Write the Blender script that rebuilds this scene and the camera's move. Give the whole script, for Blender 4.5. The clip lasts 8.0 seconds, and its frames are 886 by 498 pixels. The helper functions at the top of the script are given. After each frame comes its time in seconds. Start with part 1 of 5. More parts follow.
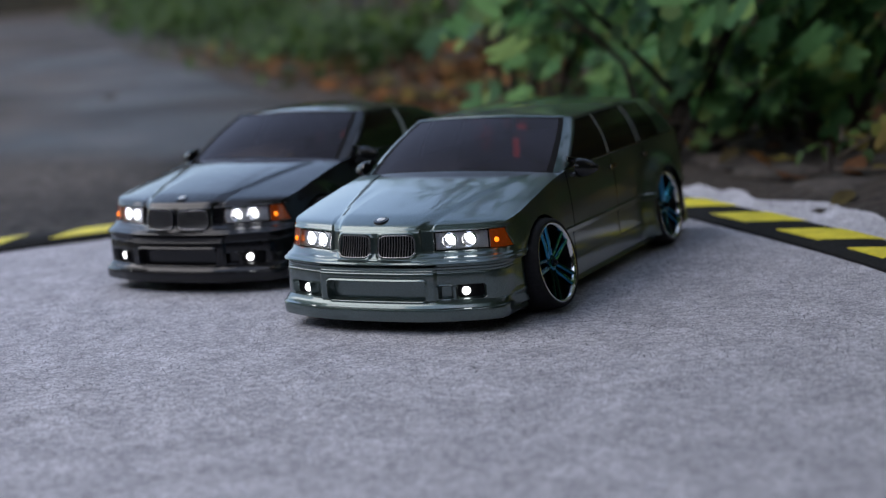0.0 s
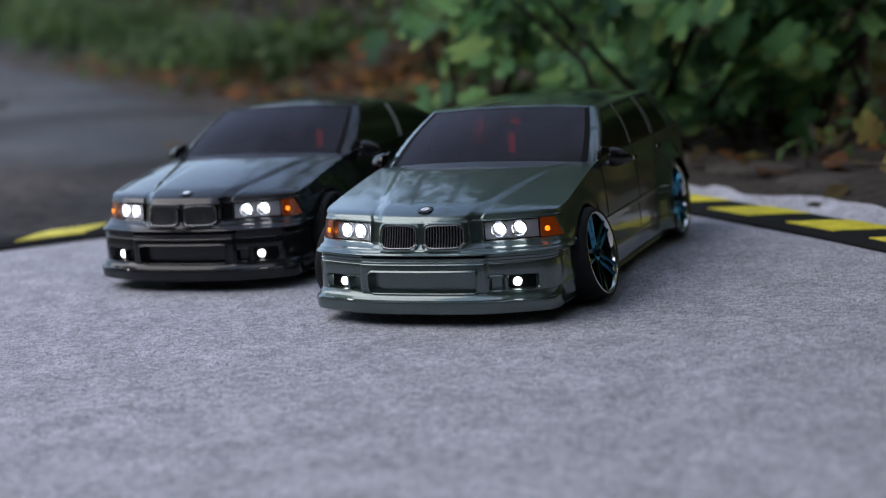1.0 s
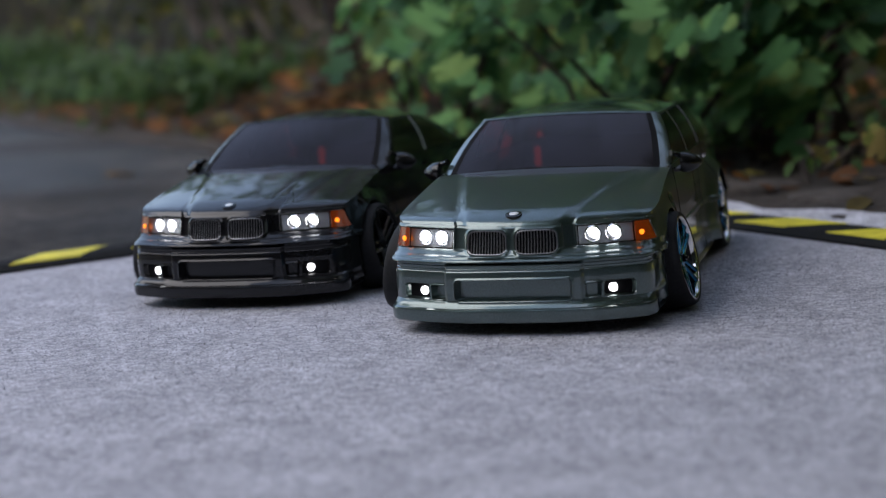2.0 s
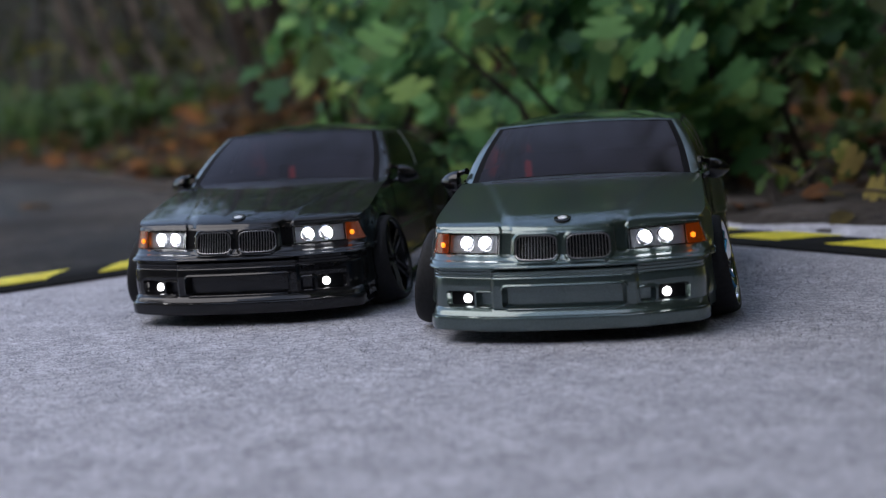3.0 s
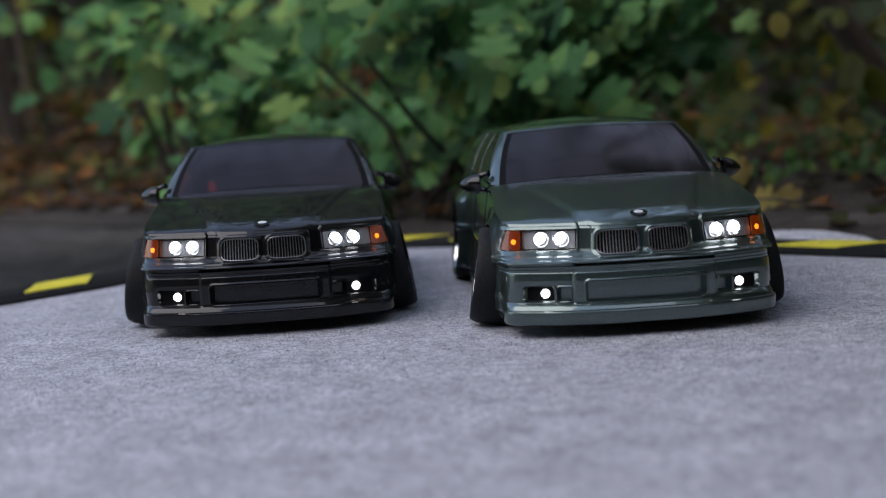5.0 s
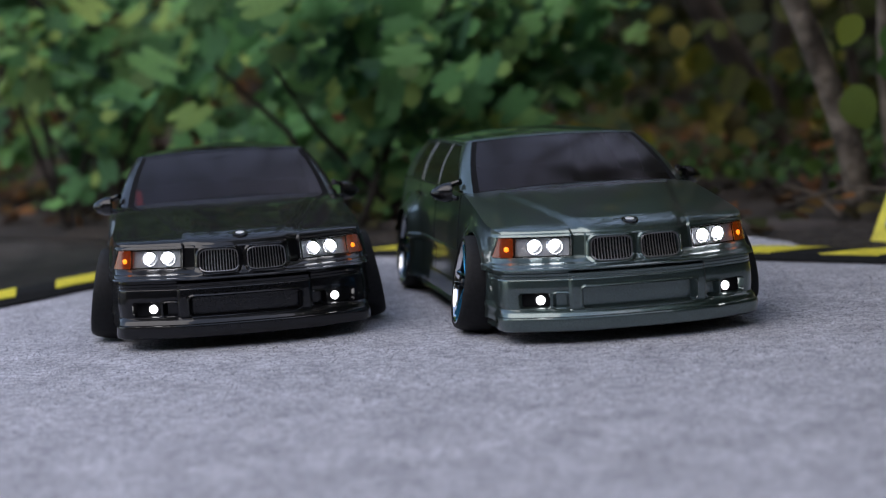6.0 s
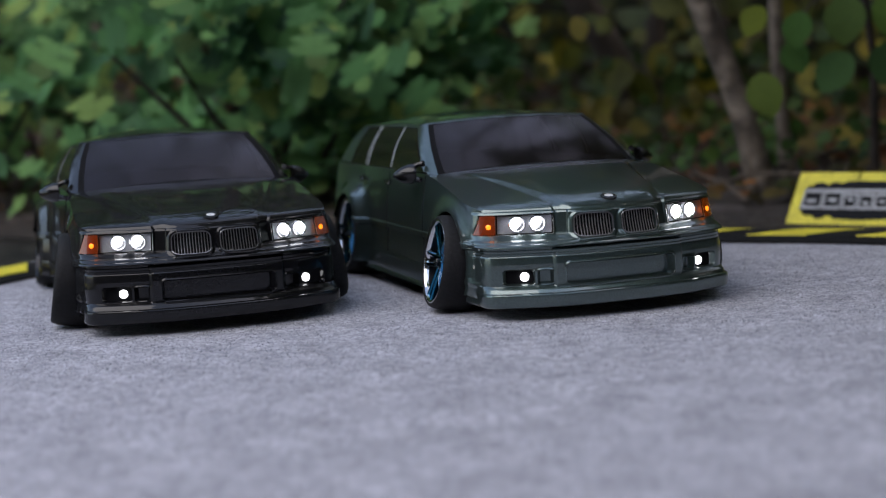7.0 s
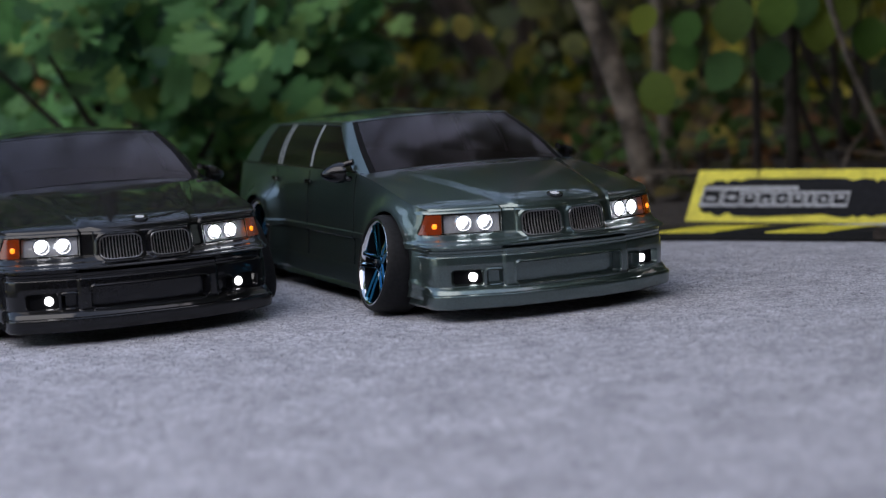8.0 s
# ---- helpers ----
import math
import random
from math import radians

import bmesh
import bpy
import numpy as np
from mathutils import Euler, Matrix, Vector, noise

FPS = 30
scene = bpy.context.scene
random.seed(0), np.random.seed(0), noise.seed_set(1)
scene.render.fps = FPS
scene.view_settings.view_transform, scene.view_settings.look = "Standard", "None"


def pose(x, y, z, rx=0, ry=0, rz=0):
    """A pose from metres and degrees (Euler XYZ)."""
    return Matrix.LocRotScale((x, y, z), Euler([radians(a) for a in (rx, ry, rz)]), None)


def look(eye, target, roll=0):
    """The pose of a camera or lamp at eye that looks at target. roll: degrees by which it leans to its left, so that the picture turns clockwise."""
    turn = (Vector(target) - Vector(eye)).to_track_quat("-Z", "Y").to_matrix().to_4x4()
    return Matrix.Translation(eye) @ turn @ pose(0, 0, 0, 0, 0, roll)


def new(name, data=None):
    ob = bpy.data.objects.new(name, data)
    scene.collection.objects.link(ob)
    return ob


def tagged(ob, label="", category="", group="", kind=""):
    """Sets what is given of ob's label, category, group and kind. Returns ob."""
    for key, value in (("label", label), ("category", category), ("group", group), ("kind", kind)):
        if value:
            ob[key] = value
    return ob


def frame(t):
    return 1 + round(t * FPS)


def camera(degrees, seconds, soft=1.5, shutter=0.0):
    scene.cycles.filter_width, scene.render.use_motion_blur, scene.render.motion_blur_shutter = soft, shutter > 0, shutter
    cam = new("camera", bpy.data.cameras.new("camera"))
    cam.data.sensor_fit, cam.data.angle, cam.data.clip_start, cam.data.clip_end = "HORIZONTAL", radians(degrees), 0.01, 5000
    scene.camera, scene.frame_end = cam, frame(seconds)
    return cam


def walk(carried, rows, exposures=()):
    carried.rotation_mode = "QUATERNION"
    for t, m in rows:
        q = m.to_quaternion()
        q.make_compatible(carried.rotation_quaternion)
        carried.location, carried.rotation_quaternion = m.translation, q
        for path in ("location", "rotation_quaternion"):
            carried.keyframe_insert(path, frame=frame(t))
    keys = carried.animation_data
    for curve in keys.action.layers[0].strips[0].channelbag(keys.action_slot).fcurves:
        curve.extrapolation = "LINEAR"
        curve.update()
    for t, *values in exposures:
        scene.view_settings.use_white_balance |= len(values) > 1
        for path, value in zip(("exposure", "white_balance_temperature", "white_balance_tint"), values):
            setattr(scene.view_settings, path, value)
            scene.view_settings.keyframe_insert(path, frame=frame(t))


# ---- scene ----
cam = camera(31.9, 8.0, soft=1.2)
PATH = [
    (0, (0.5128, -0.9150, 0.2286), (0.0676, -0.0351, 0.0629), -4.18),
    (0.5, (0.4518, -0.9247, 0.2214), (0.0483, -0.0248, 0.0556), -4.01),
    (1, (0.3822, -0.9384, 0.2138), (0.0214, -0.0198, 0.0529), -3.88),
    (1.5, (0.3011, -0.9495, 0.2055), (-0.0190, -0.0143, 0.0541), -3.85),
    (3, (0.1039, -0.9447, 0.1719), (-0.0808, 0.0312, 0.0557), -3.73),
    (3.5, (0.0309, -0.9450, 0.1673), (-0.1022, 0.0401, 0.0583), -3.73),
    (4, (-0.0340, -0.9528, 0.1588), (-0.1131, 0.0387, 0.0553), -3.59),
    (4.5, (-0.1034, -0.9659, 0.1571), (-0.1208, 0.0288, 0.0558), -3.57),
    (6, (-0.2944, -0.9512, 0.1658), (-0.1197, 0.0279, 0.0622), -3.29),
    (6.5, (-0.3534, -0.9460, 0.1544), (-0.1159, 0.0198, 0.0506), -3.26),
    (7, (-0.4071, -0.9273, 0.1546), (-0.1112, 0.0220, 0.0479), -3.31),
    (7.5, (-0.4495, -0.8928, 0.1529), (-0.0945, 0.0357, 0.0436), -3.40),
    (8, (-0.4784, -0.8698, 0.1541), (-0.0685, 0.0355, 0.0429), -3.26),
]
walk(cam, [(t, look(eye, target, roll)) for t, eye, target, roll in PATH], exposures=[(0.0, 1.46, 6900, 14), (8.0, 1.42, 6950, 15)])
cam.data.dof.use_dof = True
cam.data.dof.focus_distance = 1.04
cam.data.dof.aperture_fstop = 5.3

# ---- light: an open overcast sky above the road, woods behind ----
world = bpy.data.worlds.new("sky")
scene.world = world
world.use_nodes = True
wn = world.node_tree
sky = wn.nodes.new("ShaderNodeTexSky")
sky.sky_type, sky.sun_disc = "NISHITA", False
sky.sun_elevation, sky.sun_rotation = radians(46), radians(112)
sky.air_density, sky.dust_density = 1.2, 3.0
wn.links.new(sky.outputs[0], wn.nodes["Background"].inputs[0])
wn.nodes["Background"].inputs[1].default_value = 0.14
sun = new("sun", bpy.data.lights.new("sun", "SUN"))
sun.data.energy, sun.data.angle, sun.data.color = 0.80, radians(60), (1.0, 0.97, 0.93)
sun.matrix_world = look((-3.2, -1.25, 3.5), (0, 0, 0))


# ---- materials ----
def material(name, color, rough=0.5, metal=0.0, var=0.0, scale=200.0, bump=0.0, bscale=None, coat=0.0, spec=0.5,
             second=None, sscale=20.0, emit=None, strength=0.0, piece=0.0, damp=None, cloud=None):
    """Principled material: colour with fine grain (var at scale), a slower second colour, relief, and a shift per piece."""
    m = bpy.data.materials.new(name)
    m.use_nodes = True
    nt = m.node_tree
    b = nt.nodes["Principled BSDF"]
    add = nt.nodes.new
    b.inputs["Roughness"].default_value, b.inputs["Metallic"].default_value = rough, metal
    b.inputs["Coat Weight"].default_value, b.inputs["Coat Roughness"].default_value = coat, 0.06
    b.inputs["Specular IOR Level"].default_value = spec
    b.inputs["Coat IOR"].default_value = 1.68
    co = add("ShaderNodeTexCoord").outputs["Object"]
    rgb = add("ShaderNodeRGB")
    rgb.outputs[0].default_value = (*color, 1)
    out = rgb.outputs[0]

    def tex(s, detail=3.0):
        n = add("ShaderNodeTexNoise")
        n.inputs["Scale"].default_value, n.inputs["Detail"].default_value = s, detail
        nt.links.new(co, n.inputs["Vector"])
        return n.outputs["Fac"]

    def mix(a, bb, fac, mode="MIX"):
        n = add("ShaderNodeMix")
        n.data_type, n.blend_type = "RGBA", mode
        nt.links.new(a, n.inputs["A"])
        if isinstance(bb, tuple):
            n.inputs["B"].default_value = (*bb, 1)
        else:
            nt.links.new(bb, n.inputs["B"])
        if isinstance(fac, float):
            n.inputs["Factor"].default_value = fac
        else:
            nt.links.new(fac, n.inputs["Factor"])
        return n.outputs["Result"]

    def ramp(f, lo, hi, a=0.0, z=1.0):
        n = add("ShaderNodeMapRange")
        n.inputs["From Min"].default_value, n.inputs["From Max"].default_value = lo, hi
        n.inputs["To Min"].default_value, n.inputs["To Max"].default_value = a, z
        nt.links.new(f, n.inputs["Value"])
        return n.outputs["Result"]

    if second:
        out = mix(out, second, ramp(tex(sscale, 4.0), 0.4, 0.62))
    if damp:
        nt.links.new(ramp(tex(damp[0], 4.0), 0.42, 0.6, damp[1], rough), b.inputs["Roughness"])
    for v, sc in ((var, scale), cloud or (0, 0)):
        if not v:
            continue
        g = ramp(tex(sc), 0.3, 0.7, 1 - v, 1 + v)
        comb = add("ShaderNodeCombineColor")
        for i in range(3):
            nt.links.new(g, comb.inputs[i])
        out = mix(out, comb.outputs[0], 1.0, "MULTIPLY")
    if piece:
        info = add("ShaderNodeObjectInfo")
        h = add("ShaderNodeHueSaturation")
        nt.links.new(ramp(info.outputs["Random"], 0, 1, 1 - piece, 1 + piece), h.inputs["Value"])
        nt.links.new(ramp(info.outputs["Random"], 0, 1, 0.5 + piece * 0.06, 0.5 - piece * 0.06), h.inputs["Hue"])
        nt.links.new(out, h.inputs["Color"])
        out = h.outputs["Color"]
    nt.links.new(out, b.inputs["Base Color"])
    if bump:
        n = add("ShaderNodeBump")
        n.inputs["Strength"].default_value, n.inputs["Distance"].default_value = 1.0, bump
        nt.links.new(tex(bscale or scale), n.inputs["Height"])
        nt.links.new(n.outputs[0], b.inputs["Normal"])
    if emit:
        b.inputs["Emission Color"].default_value = (*emit, 1)
        b.inputs["Emission Strength"].default_value = strength
    return m


def leaf_material(name, colors, rough=0.45):
    """Leaf skin: each leaf takes its own place between the colours; light also passes through."""
    m = bpy.data.materials.new(name)
    m.use_nodes = True
    nt = m.node_tree
    add = nt.nodes.new
    b = nt.nodes["Principled BSDF"]
    geo, info = add("ShaderNodeNewGeometry"), add("ShaderNodeObjectInfo")
    s = add("ShaderNodeMath")
    s.operation = "ADD"
    nt.links.new(geo.outputs["Random Per Island"], s.inputs[0])
    nt.links.new(info.outputs["Random"], s.inputs[1])
    fr = add("ShaderNodeMath")
    fr.operation = "FRACT"
    nt.links.new(s.outputs[0], fr.inputs[0])
    r = add("ShaderNodeValToRGB")
    els = r.color_ramp.elements
    for i, c in enumerate(colors):
        e = els[i] if i < 2 else els.new(1.0)
        e.position = i / (len(colors) - 1)
        e.color = (*c, 1)
    nt.links.new(fr.outputs[0], r.inputs[0])
    co = add("ShaderNodeTexCoord").outputs["Object"]
    n = add("ShaderNodeTexNoise")
    n.inputs["Scale"].default_value = 60
    nt.links.new(co, n.inputs["Vector"])
    h = add("ShaderNodeHueSaturation")
    mr = add("ShaderNodeMapRange")
    mr.inputs["From Min"].default_value, mr.inputs["From Max"].default_value = 0.3, 0.7
    mr.inputs["To Min"].default_value, mr.inputs["To Max"].default_value = 0.65, 1.35
    nt.links.new(n.outputs["Fac"], mr.inputs["Value"])
    nt.links.new(mr.outputs[0], h.inputs["Value"])
    nt.links.new(r.outputs[0], h.inputs["Color"])
    nt.links.new(h.outputs[0], b.inputs["Base Color"])
    b.inputs["Roughness"].default_value = rough + 0.12
    b.inputs["Specular IOR Level"].default_value = 0.22
    bp = add("ShaderNodeBump")
    bp.inputs["Strength"].default_value, bp.inputs["Distance"].default_value = 0.6, 0.002
    nt.links.new(n.outputs["Fac"], bp.inputs["Height"])
    nt.links.new(bp.outputs[0], b.inputs["Normal"])
    tr = add("ShaderNodeBsdfTranslucent")
    nt.links.new(h.outputs[0], tr.inputs["Color"])
    mx = add("ShaderNodeMixShader")
    mx.inputs[0].default_value = 0.35
    nt.links.new(b.outputs[0], mx.inputs[1])
    nt.links.new(tr.outputs[0], mx.inputs[2])
    nt.links.new(mx.outputs[0], nt.nodes["Material Output"].inputs["Surface"])
    return m


def pane_material(name, tint, rough=0.03, ior=1.5, film=None, share=0.0):
    """A thin tinted sheet: it lets tinted light through and mirrors by Fresnel."""
    m = bpy.data.materials.new(name)
    m.use_nodes = True
    nt = m.node_tree
    nt.nodes.remove(nt.nodes["Principled BSDF"])
    t, g, f, mx = (nt.nodes.new("ShaderNode" + k) for k in ("BsdfTransparent", "BsdfGlossy", "Fresnel", "MixShader"))
    t.inputs[0].default_value = (*tint, 1)
    g.inputs["Roughness"].default_value = rough
    if film:
        g.inputs["Color"].default_value = (0.92, 0.80, 0.80, 1)
    f.inputs["IOR"].default_value = ior
    nt.links.new(f.outputs[0], mx.inputs[0])
    low = t.outputs[0]
    if film:
        d, m2 = nt.nodes.new("ShaderNodeBsdfDiffuse"), nt.nodes.new("ShaderNodeMixShader")
        d.inputs[0].default_value = (*film, 1)
        m2.inputs[0].default_value = share
        nt.links.new(t.outputs[0], m2.inputs[1])
        nt.links.new(d.outputs[0], m2.inputs[2])
        low = m2.outputs[0]
    nt.links.new(low, mx.inputs[1])
    nt.links.new(g.outputs[0], mx.inputs[2])
    nt.links.new(mx.outputs[0], nt.nodes["Material Output"].inputs["Surface"])
    return m


GREEN = material("green_paint", (0.084, 0.122, 0.116), 0.32, 0.88, var=0.12, scale=900, coat=1.0, spec=0.25)
BLACK = material("black_paint", (0.003, 0.003, 0.004), 0.5, 0.0, var=0.1, scale=900, coat=1.0, spec=0.1)
TRIM = material("black_plastic", (0.008, 0.008, 0.009), 0.20, var=0.2, scale=600)
DARK = material("matt_black", (0.006, 0.006, 0.007), 0.8, var=0.2, scale=300, spec=0.12)
RUBBER = material("tyre_rubber", (0.012, 0.012, 0.013), 0.65, var=0.25, scale=400, bump=0.0002, bscale=900, spec=0.22)
BARREL = material("rim_barrel", (0.02, 0.021, 0.023), 0.3, 0.6, var=0.1, scale=300)
CHROME = material("chrome", (0.8, 0.8, 0.8), 0.08, 1.0, var=0.05, scale=300)
BLUE_CHROME = material("blue_anodised_metal", (0.020, 0.17, 0.30), 0.13, 1.0, var=0.15, scale=200)
BLACK_CHROME = material("dark_wheel_metal", (0.03, 0.03, 0.033), 0.22, 0.9, var=0.15, scale=200)
STEEL = material("dull_silver", (0.28, 0.28, 0.29), 0.35, 0.85, var=0.2, scale=400)
REFLECTOR = material("lamp_reflector", (0.88, 0.90, 0.94), 0.28, 0.75, bump=0.0006, bscale=260)
AMBER = material("amber_plastic", (0.14, 0.011, 0.002), 0.2, var=0.25, scale=500, bump=0.0003, bscale=700, coat=0.6, emit=(1.0, 0.20, 0.01), strength=0.02)
AMBER_LIT = material("amber_bulb", (1.0, 0.35, 0.03), 0.3, emit=(1.0, 0.20, 0.008), strength=0.8)
LED = material("white_led", (1, 1, 1), 0.3, emit=(0.88, 0.94, 1.0), strength=1.9)
# own glow for the reflector bowls, in place of light from the bulb
BOWL_GLOW = material("glowing_bowl", (0.9, 0.92, 1.0), 0.15, emit=(0.86, 0.92, 1.0), strength=0.30)
RED = material("red_plastic", (0.5, 0.02, 0.01), 0.4, var=0.15, scale=300, emit=(1.0, 0.06, 0.02), strength=0.17)
WHITE = material("white_enamel", (0.75, 0.77, 0.8), 0.25, var=0.1, scale=500)
SMOKE = pane_material("smoked_window", (0.12, 0.10, 0.105), 0.15, 1.42, (0.13, 0.095, 0.094), 0.035)
BLACK.node_tree.nodes["Principled BSDF"].inputs["Coat IOR"].default_value = 1.43
# the posts' bright sky reflection is put into this silver colour
POST = material("bright_post", (0.42, 0.44, 0.45), 0.32, 0.5, var=0.1, scale=300)
CLEAR = pane_material("clear_cover", (0.92, 0.93, 0.95), 0.03, 1.4)
FIBRE = leaf_material("carpet_fibre", [(0.316, 0.322, 0.354), (0.501, 0.507, 0.55), (0.403, 0.409, 0.447), (0.262, 0.267, 0.294), (0.458, 0.463, 0.501)], 0.95)
CARPET = material("grey_carpet", (0.46, 0.465, 0.51), 0.95, var=0.40, scale=600, bump=0.0005, bscale=420,
                  second=(0.315, 0.318, 0.353), sscale=190, spec=0.1, cloud=(0.16, 26))
ASPHALT = material("asphalt", (0.0135, 0.0116, 0.0102), 0.85, spec=0.22, var=0.85, scale=48, bump=0.004, bscale=110,
                   second=(0.054, 0.050, 0.048), sscale=2.1, damp=(0.9, 0.46))
SOIL = material("soil", (0.020, 0.015, 0.0115), 0.95, var=0.5, scale=80, bump=0.01, bscale=60, second=(0.028, 0.02, 0.015), sscale=9)
STONE = material("edging_stone", (0.055, 0.044, 0.038), 0.9, var=0.4, scale=90, bump=0.004, bscale=70, second=(0.03, 0.024, 0.02), sscale=14, piece=0.2)
KERB = material("kerb_rubber", (0.009, 0.009, 0.0095), 0.8, var=0.35, scale=300, bump=0.0006, bscale=500, spec=0.15)
YELLOW = material("yellow_paint", (0.74, 0.65, 0.045), 0.55, var=0.12, scale=250, bump=0.0003, bscale=400, second=(0.60, 0.52, 0.035), sscale=60)
SIGN_BLACK = material("sign_black", (0.012, 0.0125, 0.015), 0.75, var=0.25, scale=200, spec=0.15)
SIGN_GREY = material("sign_grey", (0.36, 0.37, 0.39), 0.5, var=0.2, scale=150)
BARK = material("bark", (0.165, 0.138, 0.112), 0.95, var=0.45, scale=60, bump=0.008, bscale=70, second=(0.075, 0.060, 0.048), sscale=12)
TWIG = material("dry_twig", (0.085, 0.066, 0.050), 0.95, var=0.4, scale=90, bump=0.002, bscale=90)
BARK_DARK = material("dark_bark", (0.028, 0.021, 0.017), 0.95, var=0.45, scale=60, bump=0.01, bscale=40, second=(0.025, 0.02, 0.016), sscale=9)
FOLIAGE = leaf_material("green_leaves", [(0.026, 0.088, 0.034), (0.096, 0.26, 0.082), (0.036, 0.116, 0.046), (0.19, 0.41, 0.13), (0.022, 0.078, 0.042), (0.112, 0.295, 0.10), (0.25, 0.36, 0.09), (0.036, 0.108, 0.052)])
ROUND_LEAF = leaf_material("yellowing_leaves", [(0.0408, 0.125, 0.0276), (0.0912, 0.17, 0.0228), (0.0456, 0.114, 0.036), (0.16, 0.205, 0.0228)])
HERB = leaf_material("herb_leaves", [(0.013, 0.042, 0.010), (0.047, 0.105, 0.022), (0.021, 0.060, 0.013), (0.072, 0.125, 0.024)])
# woodland shade is put into the near-black greens, sky-lit spots into the yellows
SHADED_WOODS = leaf_material("shaded_woodland_leaves", [(0.009, 0.021, 0.007), (0.019, 0.036, 0.008), (0.012, 0.024, 0.008), (0.20, 0.18, 0.020), (0.014, 0.027, 0.009), (0.080, 0.095, 0.015), (0.024, 0.021, 0.011)])
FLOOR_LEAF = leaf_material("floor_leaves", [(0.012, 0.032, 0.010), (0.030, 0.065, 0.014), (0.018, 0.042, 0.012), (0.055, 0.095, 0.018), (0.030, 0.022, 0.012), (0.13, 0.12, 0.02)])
# brighter copy of the undergrowth leaves: skylight put into their colour
LIT_AUTUMN = leaf_material("lit_autumn_skin", [(0.42, 0.42, 0.04), (0.16, 0.24, 0.04), (0.55, 0.48, 0.06), (0.20, 0.14, 0.035), (0.30, 0.38, 0.05)])
UNSEEN_CANOPY = leaf_material("unseen_canopy_leaves", [(0.045, 0.095, 0.03), (0.08, 0.14, 0.04), (0.06, 0.115, 0.035)])
LITTER = leaf_material("fallen_leaves", [(0.037, 0.022, 0.012), (0.119, 0.051, 0.020), (0.024, 0.017, 0.012), (0.26, 0.11, 0.035), (0.034, 0.051, 0.014), (0.051, 0.034, 0.017), (0.170, 0.145, 0.034)], 0.7)
YELLOW_LEAF = leaf_material("yellow_leaf", [(0.33, 0.28, 0.07), (0.38, 0.28, 0.10), (0.22, 0.24, 0.06)], 0.6)
# near-black, standing in for the shade deep between the trees
BACKDROP = material("shade_sheet", (0.008, 0.0075, 0.0045), 1.0, var=0.6, scale=6, second=(0.015, 0.014, 0.0065), sscale=2.5)


# ---- building helpers ----
def bm_from(verts, faces):
    me = bpy.data.meshes.new("tmp")
    me.from_pydata(verts, [], faces)
    bm = bmesh.new()
    bm.from_mesh(me)
    bpy.data.meshes.remove(me)
    return bm


def mesh_of(name, bm, mat, smooth=True, sharp=40):
    me = bpy.data.meshes.new(name)
    bm.to_mesh(me)
    bm.free()
    me.materials.append(mat)
    if smooth:
        me.shade_smooth()
        me.set_sharp_from_angle(angle=radians(sharp))
    return me


def part(name, bm, mat, parent=None, label="", smooth=True, sharp=40, m=None):
    """Links a bmesh as one mesh object, under a thing or a part when a parent is given."""
    ob = new(name, mesh_of(name, bm, mat, smooth, sharp))
    if parent:
        ob.parent = parent
    if m:
        ob.matrix_local = m
    if label:
        tagged(ob, label)
    return ob


def thing(name, label, category, m=None, group="", kind=""):
    ob = new(name)
    ob.empty_display_size = 0.05
    if m:
        ob.matrix_world = m
    return tagged(ob, label, category, group, kind)


def grid(pts, closed=False):
    """A bmesh of quads from rows of points; None marks a missing point."""
    idx, verts, faces = {}, [], []
    for i, row in enumerate(pts):
        for j, p in enumerate(row):
            if p is not None:
                idx[i, j] = len(verts)
                verts.append(p)
    n = len(pts[0])
    for i in range(len(pts) - 1):
        for j in range(n if closed else n - 1):
            k = (j + 1) % n
            q = [(i, j), (i, k), (i + 1, k), (i + 1, j)]
            if all(c in idx for c in q):
                faces.append([idx[c] for c in q])
    return bm_from(verts, faces)


def tube(path, r, seg=6, closed=False):
    """A bmesh tube along points; r is a radius or one per point."""
    path = [Vector(p) for p in path]
    n = len(path)
    rows = []
    side = None
    for i, p in enumerate(path):
        a = path[i - 1] if (i or closed) else p
        b = path[(i + 1) % n] if (i < n - 1 or closed) else p
        d = (b - a).normalized()
        if side is None:
            side = d.orthogonal()
        side = (side - d * side.dot(d)).normalized()
        up = d.cross(side)
        rr = r[i] if isinstance(r, (list, tuple)) else r
        rows.append([p + (side * math.cos(2 * math.pi * k / seg) + up * math.sin(2 * math.pi * k / seg)) * rr for k in range(seg)])
    if closed:
        rows.append(rows[0])
    bm = grid(rows, True)
    if not closed:
        bm.verts.ensure_lookup_table()
        bm.faces.new([bm.verts[k] for k in range(seg)][::-1])
        bm.faces.new([bm.verts[(n - 1) * seg + k] for k in range(seg)])
    else:
        bmesh.ops.remove_doubles(bm, verts=bm.verts, dist=1e-6)
    return bm


def box(x0, x1, y0, y1, z0, z1, bevel=0.0):
    bm = bmesh.new()
    bmesh.ops.create_cube(bm, size=1, matrix=Matrix.LocRotScale(((x0 + x1) / 2, (y0 + y1) / 2, (z0 + z1) / 2), None, (x1 - x0, y1 - y0, z1 - z0)))
    if bevel:
        bmesh.ops.bevel(bm, geom=bm.edges[:], offset=bevel, segments=2, affect="EDGES")
    return bm


def lathe(profile, seg=48):
    """Turns (x, r) points about the x axis."""
    return grid([[(x, r * math.cos(2 * math.pi * k / seg), r * math.sin(2 * math.pi * k / seg)) for k in range(seg)] for x, r in profile], True)


